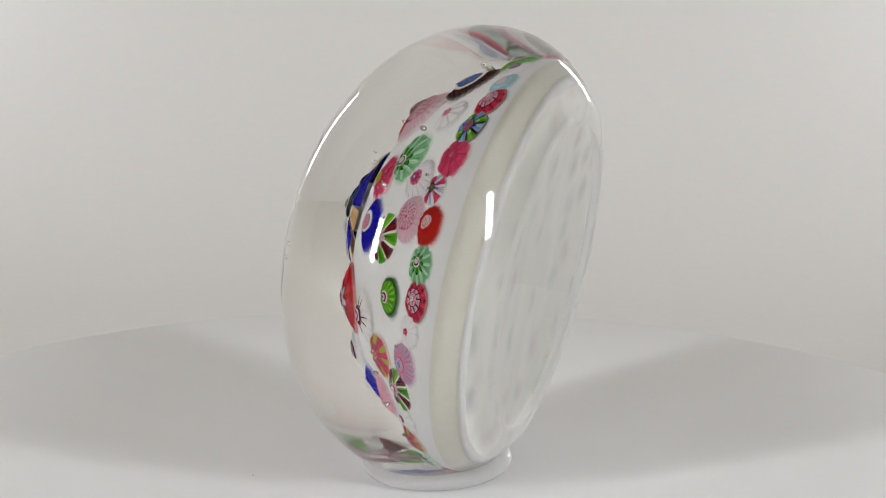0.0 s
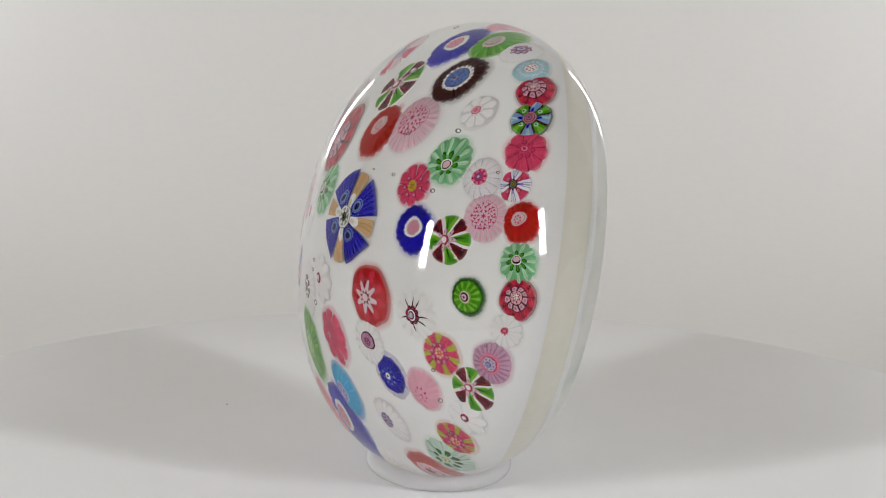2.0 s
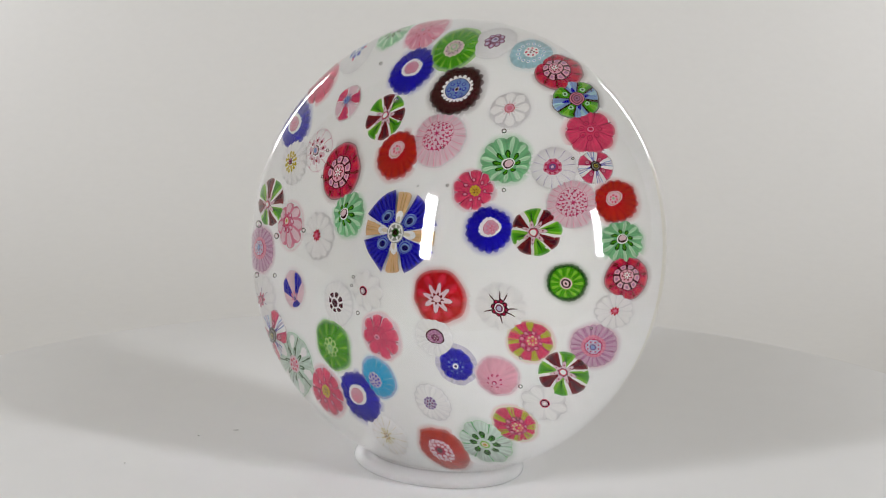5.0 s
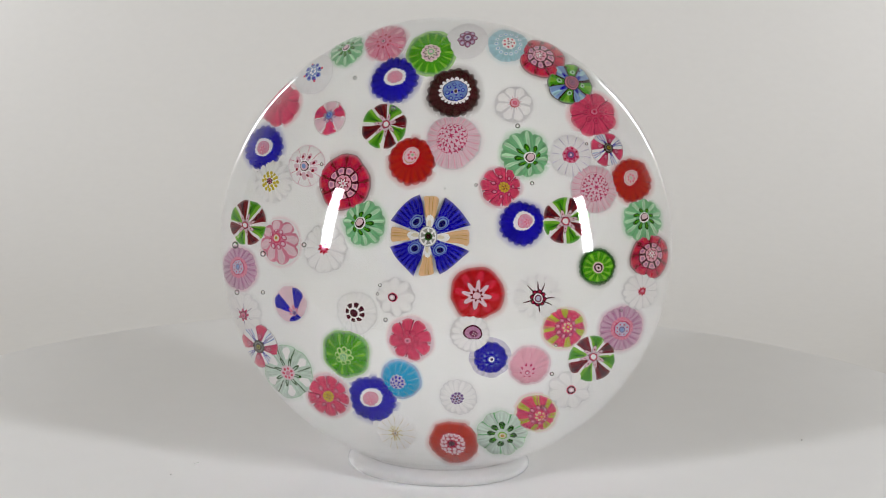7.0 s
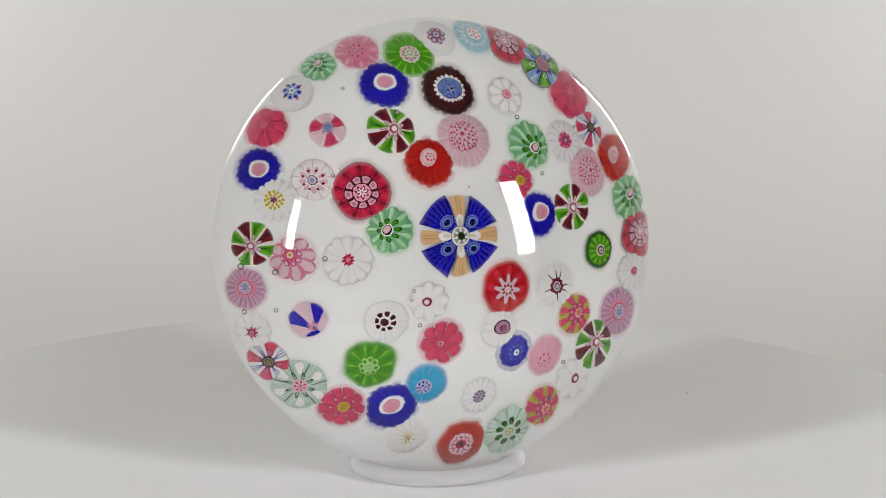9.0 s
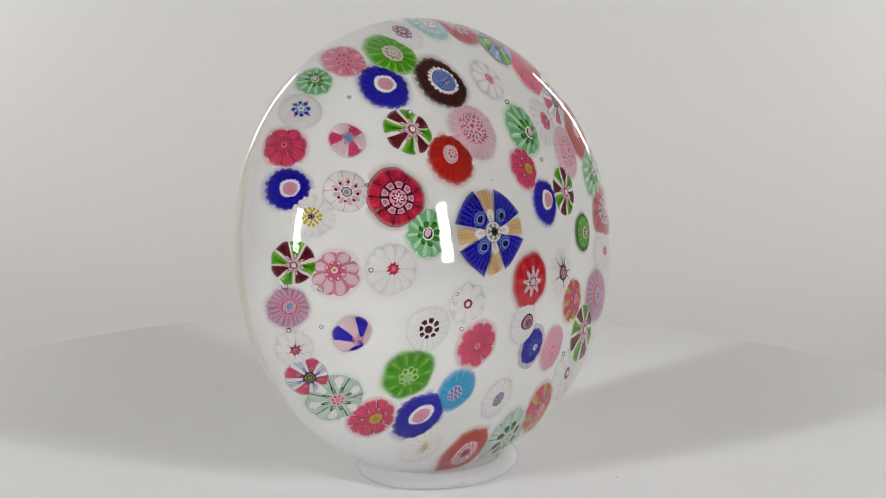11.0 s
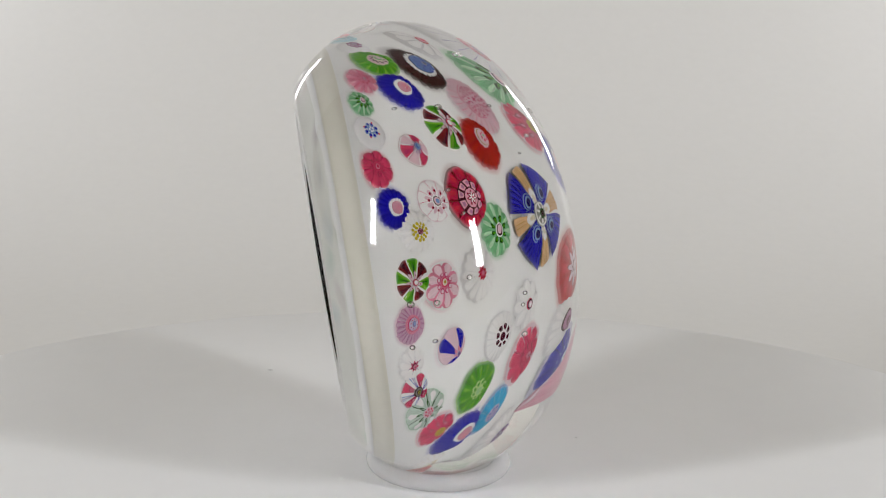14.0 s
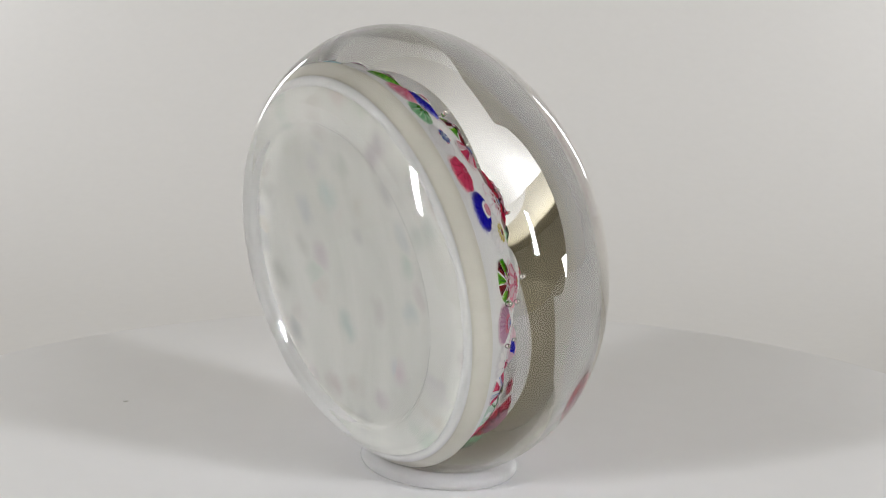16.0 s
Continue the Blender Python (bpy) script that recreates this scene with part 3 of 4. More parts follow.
def k_whitepink(s):
    s.disc("cane", "clear_white", 0, 1.0, 10, 0.08, wall=True)
    s.fans("petals", "white", 1, 10, 0.25, 0.98, 0.8, 0.85, 0.0, 0.05, 0.2)
    s.fans("petals", "violet", 2, 6, 0.2, 0.55, 0.10, 0.02, 0.5)
    s.star("core", "hot_pink", 3, 7, 0.22, 0.36)
    s.disc("core", "maroon", 4, 0.2)
    s.disc("core", "pink", 5, 0.15)
    s.disc("core", "hot_pink", 6, 0.07)
    return "white cane with a pink ringed centre"


def k_candy(s):
    s.ridged(8, 0.00020)
    s.disc("cane", "plum", -1, 1.0, 8, 0.05)
    s.disc("cane", "white", 0, 0.985, 8, 0.06, wall=True)
    s.fans("petals", "hot_pink", 1, 4, 0.3, 0.98, 0.40, 0.46, 0.0, 0.05, 0.05)
    s.fans("petals", "rose", 2, 4, 0.5, 0.96, 0.26, 0.38, 0.0, 0.05, 0.08)
    s.fans("petals", "lavender", 1, 4, 0.45, 0.97, 0.06, 0.08, 0.5)
    s.fans("petals", "sky", 1, 4, 0.5, 0.97, 0.03, 0.04, 0.40)
    s.fans("petals", "sky", 1, 4, 0.5, 0.97, 0.03, 0.04, 0.60)
    for shift in (0.42, 0.47, 0.53, 0.58):
        s.fans("petals", "blue", 3, 4, 0.32, 0.6, 0.05, 0.015, shift)
    s.dots("petals", "wine", 3, 4, 0.5, 0.13)
    s.dots("petals", "pink", 4, 4, 0.5, 0.095)
    s.dots("petals", "wine", 5, 4, 0.5, 0.035)
    s.disc("core", "brown", 4, 0.33, 8, 0.12)
    s.disc("core", "stone", 5, 0.22)
    s.disc("core", "brown", 6, 0.18)
    s.disc("core", "olive", 7, 0.11)
    s.disc("core", "brown", 8, 0.06)
    return "cane of pink and blue-striped white segments"


def k_palegreen(s):
    s.ridged(6, 0.00009)
    s.disc("cane", "jade", -1, 1.02, 6, 0.05)
    s.disc("cane", "pale_mint", 0, 1.0, 6, 0.06, wall=True)
    s.fans("petals", "white", 1, 6, 0.5, 0.95, 0.2, 0.4, 0.0, 0.05, 0.3)
    s.fans("petals", "dark_green", 2, 6, 0.4, 0.98, 0.06, 0.05, 0.5, 0.2)
    s.fans("petals", "dark_green", 2, 8, 0.2, 0.58, 0.55, 0.36, 0.0, 0.05, 0.4)
    s.fans("petals", "pale_mint", 3, 8, 0.2, 0.48, 0.3, 0.15, 0.0, 0.05, 0.4)
    s.disc("core", "pale_pink", 4, 0.3, 10, 0.15)
    s.dots("core", "rose", 5, 7, 0.18, 0.05)
    s.disc("core", "pink", 5, 0.1)
    return "very pale green cane with dark green lines"


def k_pinkgold(s):
    s.ridged(9, 0.00020)
    s.disc("cane", "pale_pink", -1, 1.07)
    s.disc("cane", "rose", 0, 1.0, 9, 0.1, wall=True)
    s.fans("petals", "wine", 1, 9, 0.3, 0.95, 0.05, 0.08, 0.5)
    s.dots("petals", "wine", 1, 7, 0.5, 0.11)
    s.dots("petals", "pink", 2, 7, 0.5, 0.07)
    s.disc("core", "hot_pink", 2, 0.34)
    s.disc("core", "gold", 3, 0.29, 10, 0.12)
    s.dots("core", "yellow", 4, 10, 0.23, 0.05)
    s.dots("core", "yellow", 4, 5, 0.12, 0.045)
    s.dots("core", "maroon", 4, 4, 0.1, 0.04)
    return "pink petalled cane with golden stamens"


def k_cyan(s):
    s.ridged(14, 0.00008)
    s.disc("cane", "sky", -1, 1.08)
    s.disc("cane", "cyan", 0, 1.0, 14, 0.04, wall=True)
    s.fans("petals", "pale_cyan", 1, 14, 0.5, 0.9, 0.05, 0.09, 0.5)
    s.disc("core", "lavender", 2, 0.42, 10, 0.1)
    s.dots("core", "blue", 3, 9, 0.3, 0.06)
    s.dots("core", "blue", 3, 5, 0.15, 0.055)
    return "turquoise ribbed cane with a speckled blue centre"


def k_green(s):
    s.ridged(10, 0.00013)
    s.disc("cane", "lime", -1, 1.05)
    s.disc("cane", "green", 0, 1.0, 10, 0.03, wall=True)
    s.fans("petals", "dark_green", 1, 10, 0.5, 0.97, 0.05, 0.12, 0.5)
    s.fans("petals", "lime", 1, 10, 0.45, 0.9, 0.10, 0.3, 0.0, 0.05, 0.2)
    s.dots("petals", "pale_lime", 2, 8, 0.3, 0.125)
    s.dots("petals", "green", 3, 8, 0.3, 0.08)
    s.disc("core", "pale_lime", 3, 0.2)
    s.disc("core", "jade", 4, 0.15)
    s.dots("core", "pale_lime", 5, 5, 0.08, 0.04)
    return "grass green cane with a pale green flower outline"


def k_bluestripe(s):
    s.disc("cane", "clear_white", -1, 1.06)
    s.disc("cane", "pale_pink", 0, 1.0, wall=True)
    s.fans("petals", "blue", 1, 3, 0.18, 0.99, 0.5, 0.42, 0.15, 0.1, 0.08)
    s.fans("petals", "pale_pink", 2, 3, 0.3, 0.98, 0.3, 0.44, 0.65, 0.1, 0.05)
    s.disc("core", "lavender", 2, 0.26, 6, 0.2)
    s.dots("core", "pink", 3, 6, 0.22, 0.09)
    s.disc("core", "violet", 4, 0.12)
    return "small cane striped blue and pale lilac"


def k_brownspot(s):
    s.disc("cane", "grey_line", -1, 1.02)
    s.disc("cane", "clear_white", 0, 1.0, 20, 0.02, wall=True)
    s.fans("petals", "white", 1, 20, 0.5, 0.96, 0.75, 0.8)
    s.disc("core", "white", 2, 0.54)
    s.fans("core", "maroon", 3, 8, 0.26, 0.5, 0.62, 0.72, 0.0, 0.02, 0.12)
    s.disc("core", "maroon", 3, 0.17)
    return "clear white cane with dark maroon cells"


def k_whitedot(s):
    s.ridged(8, 0.00009)
    s.disc("cane", "grey_line", -1, 1.01, 8, 0.1)
    s.disc("cane", "clear_white", 0, 1.0, 8, 0.16, wall=True)
    s.fans("petals", "white", 1, 8, 0.25, 0.99, 0.84, 0.84, 0.0, 0.08, 0.3)
    s.disc("core", "rose", 2, 0.24, 8, 0.06)
    s.disc("core", "maroon", 3, 0.2)
    s.disc("core", "pale_pink", 4, 0.14)
    s.disc("core", "white", 5, 0.07)
    return "white petalled cane with a red ringed centre"


def k_pinkrose(s):
    s.ridged(8, 0.00020)
    s.disc("cane", "pale_pink", -1, 1.08)
    s.disc("cane", "rose", 0, 1.0, 8, 0.12, wall=True)
    s.fans("petals", "wine", 1, 8, 0.25, 0.93, 0.05, 0.08, 0.5)
    s.dots("petals", "wine", 1, 8, 0.36, 0.125)
    s.dots("petals", "rose", 2, 8, 0.36, 0.1)
    s.disc("core", "crimson", 3, 0.18)
    s.disc("core", "pink", 4, 0.14)
    s.disc("core", "maroon", 5, 0.05)
    return "pink eight-petalled flower cane"


def k_yellowwhite(s):
    s.disc("cane", "grey_line", -1, 1.01, 14, 0.08)
    s.disc("cane", "white", 0, 1.0, 14, 0.08, wall=True)
    s.fans("petals", "cream", 1, 14, 0.3, 0.96, 0.06, 0.08, 0.5)
    s.fans("core", "yellow", 2, 12, 0.12, 0.42, 0.3, 0.14, 0.0, 0.2)
    s.dots("core", "gold", 3, 6, 0.14, 0.05)
    s.disc("core", "maroon", 4, 0.06)
    return "white daisy cane with thin yellow threads"


def k_redwhite(s):
    s.ridged(10, 0.00013)
    s.disc("cane", "orange_red", 0, 1.0, 20, 0.03, wall=True)
    s.fans("petals", "dark_red", 1, 10, 0.6, 0.98, 0.04, 0.12, 0.5)
    s.disc("core", "crimson", 2, 0.55, 14, 0.12)
    s.dots("core", "pale_pink", 3, 14, 0.42, 0.08)
    s.dots("core", "pale_pink", 4, 9, 0.26, 0.075)
    s.dots("core", "white", 5, 14, 0.5, 0.035, 0.5)
    s.disc("core", "maroon", 4, 0.12, 6, 0.2)
    return "orange-red cane with a lacy white centre"


def k_mint2(s):
    s.ridged(9, 0.00020)
    s.disc("cane", "mint", -1, 1.0, 9, 0.1)
    s.disc("cane", "pale_mint", 0, 0.97, 9, 0.12, wall=True)
    s.fans("petals", "jade", 1, 9, 0.5, 0.95, 0.07, 0.09, 0.5)
    s.fans("petals", "dark_green", 2, 8, 0.2, 0.58, 0.5, 0.7, 0.0, 0.05, 0.25)
    s.fans("petals", "green", 3, 8, 0.25, 0.42, 0.2, 0.2, 0.0, 0.05, 0.25)
    s.disc("core", "pale_mint", 4, 0.3, 8, 0.2)
    s.disc("core", "lime", 5, 0.17)
    s.disc("core", "cream", 6, 0.12)
    s.disc("core", "gold", 7, 0.06)
    return "pale mint flower cane with dark green inner petals"


def k_pinkyellow(s):
    s.ridged(10, 0.00013)
    s.disc("cane", "cream", -1, 1.08)
    s.disc("cane", "rose", 0, 1.0, 10, 0.04, wall=True)
    s.fans("petals", "olive", 1, 7, 0.45, 0.99, 0.4, 0.42, 0.0, 0.15, 0.05)
    s.fans("petals", "hot_pink", 1, 10, 0.5, 0.97, 0.08, 0.14, 0.25, 0.1)
    s.disc("petals", "hot_pink", 2, 0.52, 9, 0.1)
    s.dots("petals", "wine", 3, 8, 0.42, 0.115)
    s.dots("petals", "pink", 4, 8, 0.42, 0.08)
    s.disc("core", "rose", 4, 0.3)
    s.dots("core", "cream", 5, 7, 0.2, 0.06)
    s.dots("core", "yellow", 6, 7, 0.2, 0.035)
    s.dots("core", "yellow", 5, 1, 0.0, 0.06)
    return "cane striped pink and yellow-green"


def k_palepink(s):
    s.ridged(9, 0.00020)
    s.disc("cane", "pale_pink", -1, 1.08)
    s.disc("cane", "soft_pink", 0, 1.0, 9, 0.04, wall=True)
    s.fans("petals", "pink", 1, 9, 0.4, 0.9, 0.03, 0.05, 0.5)
    s.dots("core", "hot_pink", 2, 8, 0.33, 0.055)
    s.disc("core", "hot_pink", 2, 0.12)
    s.disc("core", "pale_pink", 3, 0.07)
    return "soft pink cane with fine dark dots"


def k_smallblue(s):
    s.ridged(11, 0.00013)
    s.disc("cane", "lavender", -2, 1.25)
    s.disc("cane", "blue", 0, 1.0, 11, 0.1, wall=True)
    s.fans("petals", "navy", 1, 11, 0.4, 0.95, 0.06, 0.12, 0.5)
    s.dots("petals", "sky", 2, 9, 0.42, 0.06)
    s.disc("core", "sky", 3, 0.2)
    s.disc("core", "white", 4, 0.16)
    s.disc("core", "navy", 5, 0.08)
    return "small royal blue flower cane ringed with dots"


def k_whiteplum(s):
    s.ridged(16, 0.00004)
    s.disc("cane", "grey_line", -1, 1.02, 16, 0.05)
    s.disc("cane", "clear_white", 0, 1.0, 16, 0.05, wall=True)
    s.fans("petals", "white", 1, 16, 0.4, 0.96, 0.78, 0.82, 0.0, 0.05, 0.2)
    s.disc("core", "maroon", 2, 0.44, drop=0.26)
    s.disc("core", "mauve", 3, 0.37, drop=0.26)
    s.disc("core", "plum", 4, 0.2, drop=0.15)
    s.dots("core", "pale_pink", 5, 4, 0.09, 0.03)
    return "white ribbed cane with a plum drop-shaped centre"


def k_purpledaisy(s):
    s.ridged(16, 0.00004)
    s.disc("cane", "grey_line", -1, 1.03, 16, 0.05)
    s.disc("cane", "clear_white", 0, 0.99, 16, 0.06, wall=True)
    s.fans("petals", "white", 1, 16, 0.3, 0.96, 0.76, 0.8, 0.0, 0.04, 0.3)
    s.disc("core", "lavender", 2, 0.38, 10, 0.1)
    s.dots("core", "violet", 3, 10, 0.3, 0.06)
    s.dots("core", "plum", 3, 6, 0.17, 0.05)
    s.disc("core", "navy", 4, 0.07)
    return "white daisy cane with a purple speckled centre"


def k_maroondaisy(s):
    s.ridged(14, 0.00004)
    s.disc("cane", "clear_white", -1, 1.0, 14, 0.16)
    s.fans("petals", "white", 1, 14, 0.25, 1.0, 0.74, 0.76, 0.0, 0.1, 0.3)
    s.fans("petals", "maroon", 2, 7, 0.25, 0.68, 0.22, 0.03, 0.3, 0.4)
    s.disc("cane", "white", 0, 0.6, wall=True)
    s.disc("core", "maroon", 3, 0.36, 8, 0.18)
    s.dots("core", "crimson", 4, 8, 0.27, 0.045)
    s.disc("core", "white", 4, 0.2)
    s.disc("core", "plum", 5, 0.16)
    s.disc("core", "lavender", 6, 0.1)
    return "white daisy cane with dark red rays"


def k_green2(s):
    s.ridged(12, 0.00013)
    s.disc("cane", "dark_green", 0, 1.0, 22, 0.06, wall=True)
    s.disc("petals", "green", 1, 0.82, 12, 0.03)
    s.fans("petals", "lime", 2, 12, 0.35, 0.78, 0.2, 0.5, 0.0, 0.05, 0.2)
    s.disc("core", "lime", 3, 0.36)
    s.disc("core", "pale_pink", 4, 0.3)
    s.disc("core", "brown", 5, 0.23)
    s.disc("core", "pale_pink", 6, 0.15)
    s.disc("core", "brown", 7, 0.06)
    return "green cane with a ringed bullseye centre"


def k_whitemauve(s):
    s.disc("cane", "grey_line", -1, 1.02, 14, 0.03)
    s.disc("cane", "clear_white", 0, 1.0, 14, 0.04, wall=True)
    s.fans("petals", "lavender", 1, 14, 0.45, 0.96, 0.05, 0.1, 0.5)
    s.disc("core", "pink", 2, 0.42, 8, 0.08)
    s.dots("core", "crimson", 3, 8, 0.32, 0.055)
    s.disc("core", "hot_pink", 3, 0.26)
    s.disc("core", "violet", 4, 0.16)
    s.disc("core", "pale_pink", 5, 0.07)
    return "milky white cane with a magenta centre"


def k_daisy(s):
    s.ridged(8, 0.00009)
    s.disc("cane", "grey_line", 0, 1.0, wall=True)
    s.fans("petals", "white", 2, 8, 0.22, 0.96, 0.62, 0.86, 0.0, 0.04, 0.22)
    s.fans("petals", "pale_pink", 3, 8, 0.25, 0.42, 0.3, 0.1, 0.0, 0.04, 0.2)
    s.disc("core", "red", 3, 0.27, 7, 0.08)
    s.disc("core", "soft_pink", 4, 0.225)
    s.disc("core", "rose", 5, 0.13, 6, 0.1)
    s.disc("core", "pink", 6, 0.07)
    return "white eight-petalled daisy cane with a pink centre"


def k_bluegreen(s):
    s.ridged(8, 0.0002)
    s.disc("cane", "brown", 0, 1.0, 8, 0.03, wall=True)
    s.fans("petals", "sky", 1, 4, 0.25, 0.98, 0.40, 0.46, 0.0, 0.05, 0.04)
    s.fans("petals", "pale_cyan", 2, 4, 0.55, 0.96, 0.1, 0.16, 0.05, 0.05, 0.05)
    s.fans("petals", "green", 1, 4, 0.25, 0.98, 0.38, 0.43, 0.5, 0.05, 0.04)
    s.fans("petals", "lime", 2, 4, 0.6, 0.95, 0.1, 0.2, 0.5, 0.05, 0.05)
    s.fans("petals", "blue", 3, 4, 0.35, 0.6, 0.3, 0.05, 0.0)
    s.fans("petals", "blue", 3, 4, 0.35, 0.55, 0.06, 0.02, 0.06)
    s.fans("petals", "blue", 3, 4, 0.35, 0.55, 0.06, 0.02, -0.06)
    s.dots("petals", "mint", 3, 4, 0.52, 0.11, 0.5)
    s.dots("petals", "dark_green", 4, 4, 0.52, 0.05, 0.5)
    for colour, q, lev in (("brown", 0.34, 3), ("pink", 0.3, 4), ("maroon", 0.245, 5), ("pink", 0.2, 6), ("maroon", 0.15, 7), ("mauve", 0.11, 8), ("maroon", 0.05, 9)):
        s.disc("core", colour, lev, q)
    return "cane of light blue and green segments"


def k_palecyan(s):
    s.disc("cane", "clear_white", -1, 1.05)
    s.disc("cane", "pale_cyan", 0, 1.0, 16, 0.03, wall=True)
    s.dots("petals", "white", 1, 14, 0.6, 0.09)
    s.dots("petals", "cyan", 2, 14, 0.6, 0.045)
    s.disc("core", "white", 2, 0.36, 10, 0.1)
    s.dots("core", "rose", 3, 7, 0.24, 0.055)
    s.dots("core", "plum", 3, 3, 0.08, 0.045)
    return "pale turquoise cane with a dotted ring"


def k_whiteviolet(s):
    s.disc("cane", "grey_line", -1, 1.03)
    s.disc("cane", "clear_white", 0, 1.0, wall=True)
    s.dots("core", "plum", 1, 8, 0.34, 0.15)
    s.dots("core", "mauve", 2, 8, 0.35, 0.11)
    s.dots("core", "lavender", 3, 8, 0.36, 0.07)
    s.disc("core", "plum", 2, 0.22)
    s.disc("core", "lavender", 3, 0.17)
    s.disc("core", "violet", 4, 0.08)
    return "clear white cane with a violet flower outline"


KINDS = {
    "cross": k_cross, "redstar": k_redstar, "black": k_black, "pinkmosaic": k_pinkmosaic, "redpear": k_redpear, "harlequin": k_harlequin,
    "royal": k_royal, "lime": k_lime, "rosepink": k_rosepink, "mint": k_mint, "clearblue": k_clearblue, "rose": k_rose,
    "yellowdaisy": k_yellowdaisy, "dotted": k_dotted, "crimson": k_crimson, "stripe": k_stripe, "pinkflower": k_pinkflower,
    "whitered": k_whitered, "mauve": k_mauve, "whitepink": k_whitepink, "candy": k_candy, "palegreen": k_palegreen, "pinkgold": k_pinkgold,
    "cyan": k_cyan, "green": k_green, "bluestripe": k_bluestripe, "brownspot": k_brownspot, "whitedot": k_whitedot, "pinkrose": k_pinkrose,
    "yellowwhite": k_yellowwhite, "redwhite": k_redwhite, "mint2": k_mint2, "pinkyellow": k_pinkyellow, "palepink": k_palepink,
    "smallblue": k_smallblue, "whiteplum": k_whiteplum, "purpledaisy": k_purpledaisy, "maroondaisy": k_maroondaisy, "green2": k_green2,
    "whitemauve": k_whitemauve, "daisy": k_daisy, "bluegreen": k_bluegreen, "palecyan": k_palecyan, "whiteviolet": k_whiteviolet,
}


def canes():
    cane("cross", -0.8, 1.7, 6.29, 0, 0.0, 0.0)
    cane("redstar", 6.4, -6.4, 3.92, 38, -0.0, -0.3)
    cane("black", 1.1, 21.3, 3.79, 13, 0.4, 0.1)
    cane("pinkmosaic", 1.8, 15.0, 3.86, 50, -0.4, 1.0)
    cane("redpear", -4.0, 12.2, 3.50, 61, 0.2, 0.9)
    cane("harlequin", -8.3, 16.6, 3.38, 19, 0.5, 0.2)
    cane("royal", -7.4, 22.4, 3.39, 11, 0.2, 0.3)
    cane("lime", -2.6, 25.8, 3.23, 8, -0.0, 0.1)
    cane("rosepink", -9.1, 26.6, 2.88, 2, -0.3, -0.0)
    cane("mint", -14.4, 25.1, 2.43, 51, -0.0, 0.3)
    cane("clearblue", -18.6, 21.7, 2.90, 70, 0.0, 0.3)
    cane("rose", -22.7, 17.3, 2.99, 37, -0.3, 0.5)
    cane("royal", -24.7, 11.7, 3.05, 7, 0.1, -0.2)
    cane("yellowdaisy", -23.5, 7.6, 3.04, 28, -0.3, -0.0)
    cane("dotted", -19.0, 10.3, 2.82, 66, -0.3, -0.2)
    cane("crimson", -13.6, 8.5, 4.03, 68, -0.0, -0.2)
    cane("mint", -10.5, 3.0, 3.29, 46, -0.7, 0.1)
    cane("stripe", -16.1, 16.8, 2.43, 35, 0.1, 0.4)
    cane("harlequin", -26.4, 1.7, 3.09, 22, -0.2, -0.4)
    cane("pinkflower", -22.3, -0.5, 3.13, 13, -0.4, 0.7)
    cane("whitered", -16.1, -1.0, 3.55, 33, 0.1, 0.2)
    cane("mauve", -27.2, -4.5, 2.83, 27, 0.1, 0.4)
    cane("whitepink", -26.1, -10.2, 2.63, 3, 0.0, -0.4)
    cane("candy", -24.0, -14.5, 2.94, 82, 0.2, -0.0)
    cane("palegreen", -20.1, -17.8, 3.67, 33, 0.1, -0.1)
    cane("pinkgold", -14.7, -21.0, 3.02, 34, 0.2, 0.1)
    cane("royal", -8.6, -21.5, 3.45, 24, -0.2, 0.1)
    cane("cyan", -4.6, -18.9, 2.75, 21, -0.7, -0.6)
    cane("green", -12.5, -15.6, 3.42, 39, -0.3, -0.5)
    cane("bluestripe", -20.5, -9.0, 2.58, 37, 1.1, -1.2)
    cane("brownspot", -11.1, -9.9, 3.04, 80, -0.4, -0.0)
    cane("whitedot", -5.5, -7.5, 2.91, 47, -0.5, -0.0)
    cane("pinkrose", -3.2, -13.4, 3.18, 11, -0.4, -0.1)
    cane("yellowwhite", -5.4, -25.5, 2.62, 77, -0.1, 0.1)
    cane("redwhite", 2.3, -26.4, 3.26, 43, -0.2, -0.1)
    cane("mint2", 8.7, -25.0, 3.45, 85, 0.1, -0.1)
    cane("pinkyellow", 13.4, -22.2, 2.77, 49, 0.7, -0.4)
    cane("whitedot", 17.8, -18.9, 2.84, 64, 0.2, 0.1)
    cane("harlequin", 20.8, -14.6, 3.38, 31, 0.2, 0.5)
    cane("mauve", 24.5, -10.3, 3.10, 22, -0.1, -0.1)
    cane("pinkyellow", 17.8, -10.7, 2.93, 31, 0.5, 0.3)
    cane("palepink", 13.2, -16.1, 2.76, 60, -0.4, -1.0)
    cane("smallblue", 8.1, -15.4, 2.42, 35, 0.2, -0.1)
    cane("whiteplum", 5.4, -12.2, 2.79, 11, 0.6, 0.1)
    cane("purpledaisy", 3.4, -20.9, 2.62, 70, -0.2, -0.1)
    cane("maroondaisy", 14.7, -6.5, 3.42, 38, -0.1, -0.1)
    cane("green2", 22.0, -2.0, 2.66, 0, -0.1, -0.1)
    cane("crimson", 27.8, -0.6, 3.00, 37, -0.0, 0.5)
    cane("whitered", 26.7, -5.3, 2.59, 73, 0.2, 0.1)
    cane("royal", 12.2, 3.9, 3.25, 39, 0.8, 0.3)
    cane("harlequin", 17.9, 4.4, 3.40, 65, -0.2, -0.1)
    cane("mint", 26.8, 4.3, 2.92, 24, 0.1, 0.6)
    cane("redpear", 25.2, 9.7, 3.00, 52, -0.4, 0.3)
    cane("pinkmosaic", 21.0, 8.7, 3.37, 54, 0.2, 0.2)
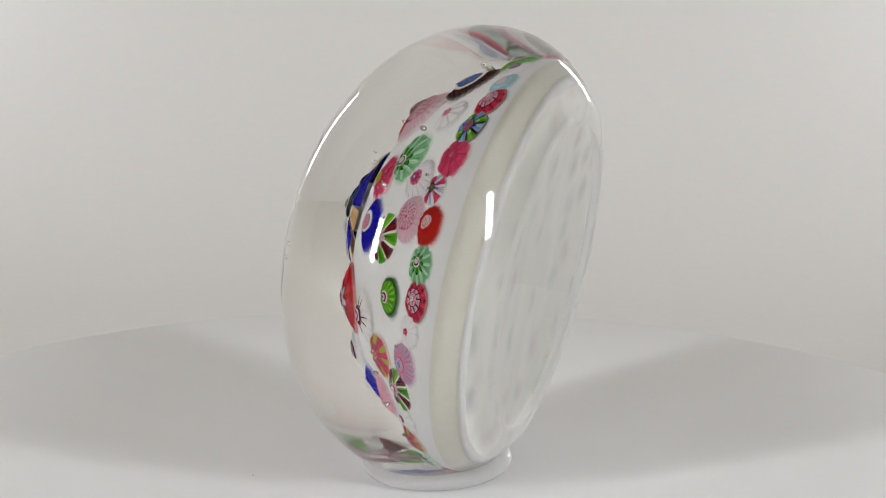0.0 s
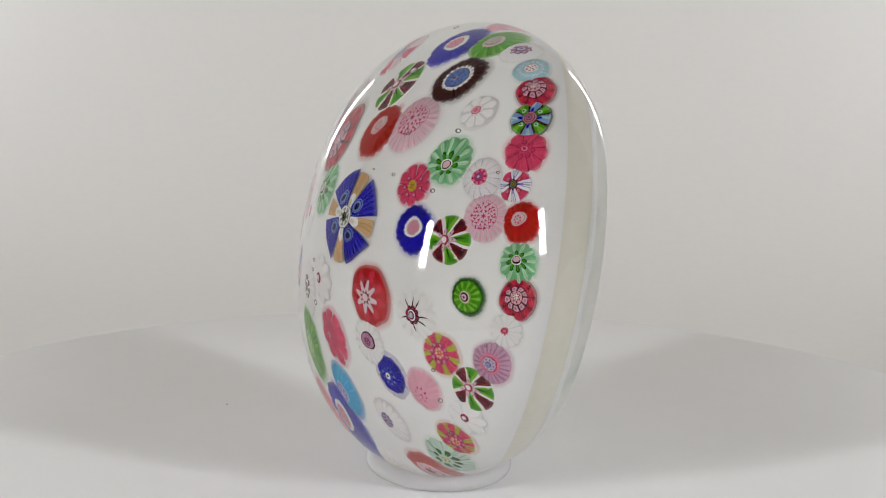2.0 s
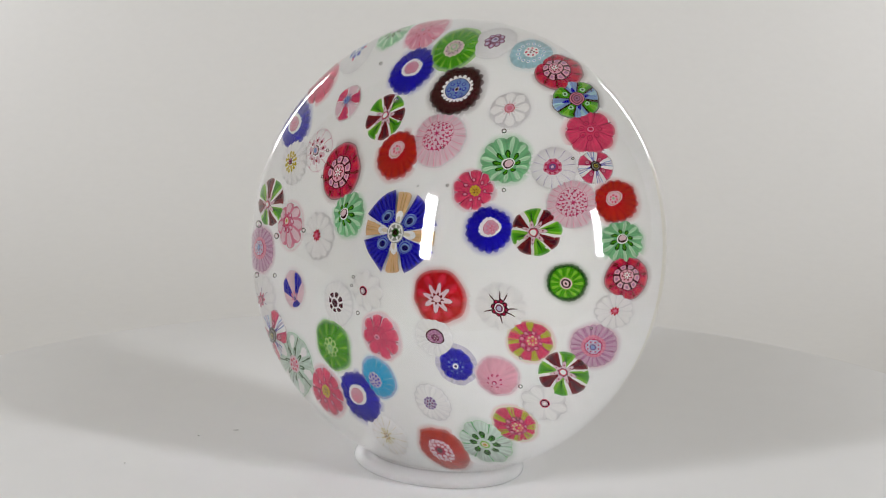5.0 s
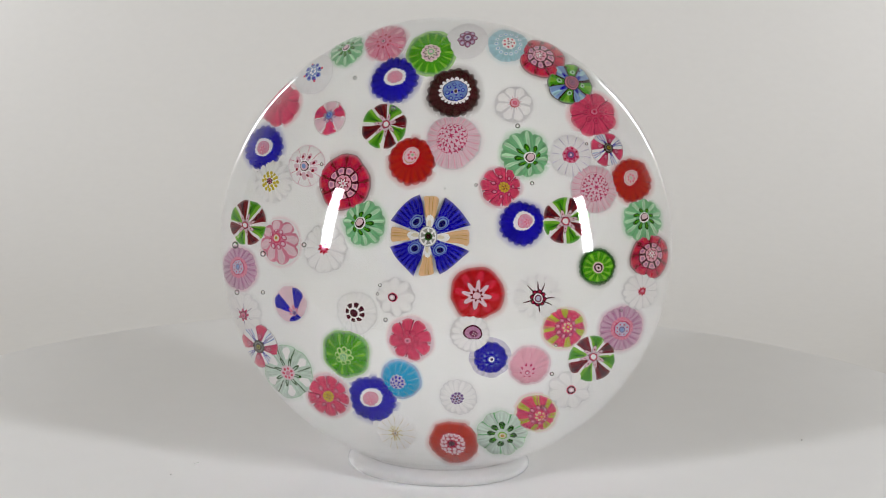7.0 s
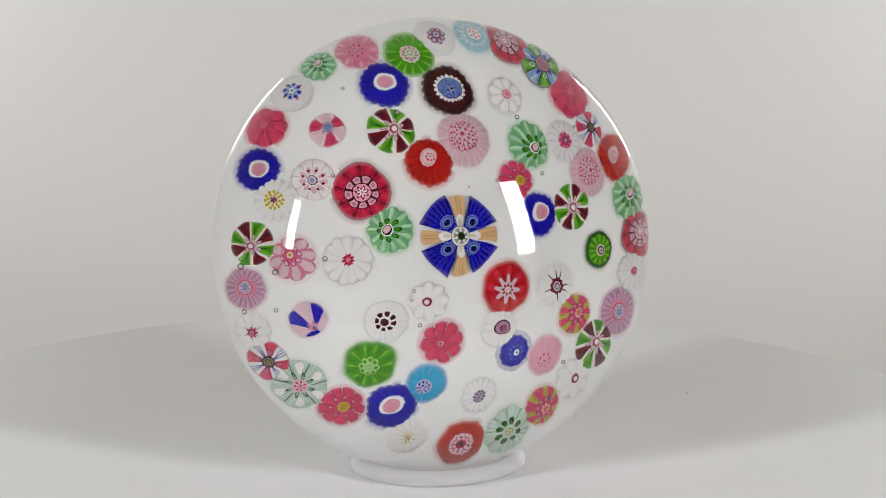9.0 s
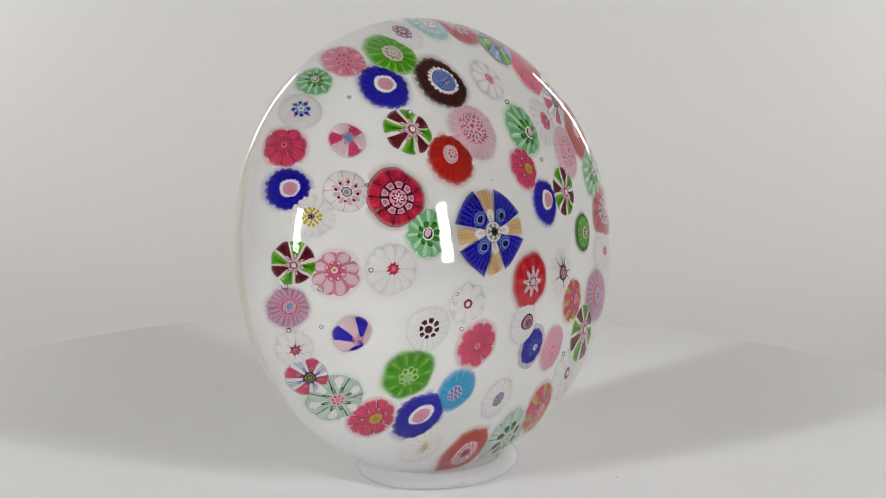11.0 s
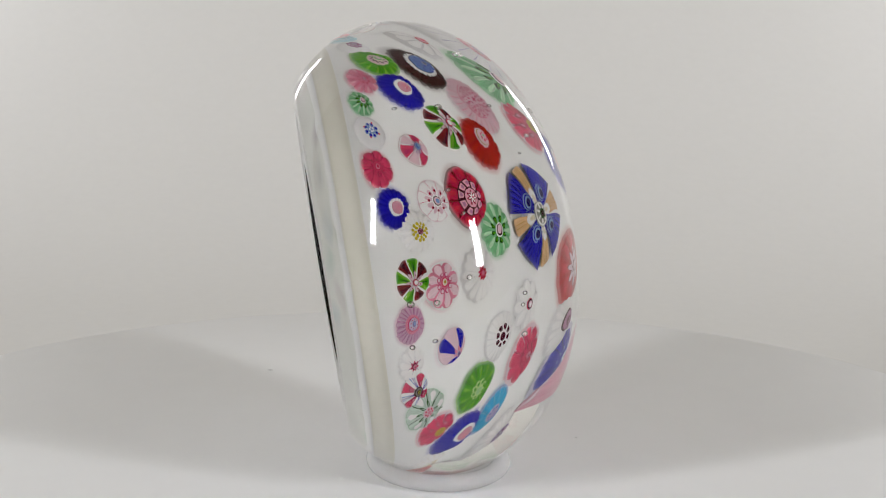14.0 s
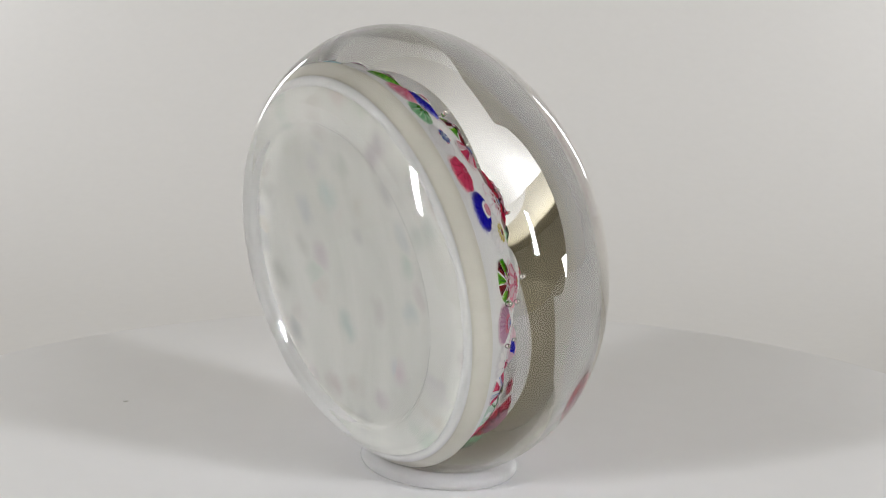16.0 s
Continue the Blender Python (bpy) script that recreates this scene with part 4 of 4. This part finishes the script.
    cane("candy", 21.9, 13.9, 2.39, 76, 0.1, 0.1)
    cane("whitemauve", 17.7, 13.2, 2.91, 36, -0.1, 0.1)
    cane("mint", 11.8, 13.5, 3.39, 55, 0.9, -0.7)
    cane("pinkgold", 9.0, 9.1, 2.86, 57, 0.7, -0.2)
    cane("daisy", 9.5, 20.0, 2.63, 20, 0.1, 0.1)
    cane("rose", 19.6, 18.4, 3.25, 29, 0.1, 0.4)
    cane("bluegreen", 16.1, 22.4, 3.10, 39, 0.3, -0.0)
    cane("crimson", 12.1, 25.6, 3.12, 33, -0.6, 0.2)
    cane("palecyan", 7.4, 27.1, 2.71, 5, 0.2, 0.3)
    cane("whiteviolet", 1.9, 27.5, 2.76, 10, 0.1, 0.4)


canes()


def milky_back():
    """The underside of the cushion, through which the canes shine as faint soft patches."""
    line = [(q / 1000, underside(q / 1000) - 0.00025) for q in (29.5, 28, 26, 24, 22, 20, 18, 16, 14, 12, 10, 8, 6, 4, 2, 0)]
    line = [(0.0298, underside(0.0298) + 0.0002)] + line

    def warp(x, y, z):
        return x, y, z + 0.00045 * noise.noise((x * 110, y * 110, 3)) + 0.0003 * noise.noise((x * 300, y * 300, 7)) + base_tilt(x, y, z)
    part("milky_back", lathe(line, 96, warp), MILKY, weight, "milky white back with faint patches of cane colour", BODY)


milky_back()


def bubbles():
    """Air caught where the slices touch the crystal: x, y and radius, in mm."""
    places = ((-28.2, -1.4, 0.5), (-24.7, -2.3, 0.42), (-27.6, -7.7, 0.38), (-24.4, -7.6, 0.3), (-19.2, -0.6, 0.36), (-17.1, 10.9, 0.26), (-16.9, 7.4, 0.26),
              (-7.2, 19.2, 0.42), (10.6, 17.5, 0.34), (-7.9, -5.9, 0.26), (-8.2, -7.2, 0.24), (-6.9, -10.9, 0.32), (5.7, 9.4, 0.24), (13.4, 9.7, 0.3),
              (17.0, -13.2, 0.26), (16.2, -17.2, 0.3), (14.6, -21.6, 0.3), (-13.0, 22.4, 0.26), (3.2, 14.3, 0.2), (1.2, 8.8, 0.14), (19.7, 14.9, 0.22), (24.9, -8.0, 0.22))
    for k, (x, y, r) in enumerate(places):
        x, y, r = x / 1000, y / 1000, r / 1000
        bm = bmesh.new()
        bmesh.ops.create_uvsphere(bm, u_segments=18, v_segments=12, radius=r, matrix=Matrix.Translation((x, y, cushion_height(math.hypot(x, y)) + 0.0007 + r)))
        part("bubble", bm, AIR, weight, "tiny air bubble in the glass" if k == 0 else "", BODY)


bubbles()


def specks():
    """A few fibres and specks of dust on the turntable."""
    rng = random.Random(3)
    places = [(-0.0398, -0.0053 - 0.0001)] + [(rng.uniform(0.03, 0.09), rng.uniform(0, 6.28)) for _ in range(4)]
    for k, (q, a) in enumerate(places):
        x, y = (q, a) if k == 0 else (q * math.cos(a), q * math.sin(a))
        bm = bmesh.new()
        bmesh.ops.create_icosphere(bm, subdivisions=1, radius=1, matrix=pose(x, y, 0.0001, 0, 0, rng.uniform(0, 180)) @ Matrix.Diagonal((0.0006 if k % 3 == 0 else 0.00025, 0.0002, 0.0001, 1)))
        part("dust_speck", bm, DUST, table, "grey speck of dust" if k == 0 else "")


specks()


# ---- motion ----
def motions():
    turn = [(k * 0.5, 14.578 * (k * 0.5 - 7.5009)) for k in range(33)]
    walk(weight, [(t, pose(0, 0, 0, 0, 0, a)) for t, a in turn])
    walk(ring, [(t, pose(0.0006, 0, 0.0001, 0, 0, a)) for t, a in turn])
    walk(table, [(t, pose(0, 0, 0, 0, 0, a)) for t, a in turn])


motions()
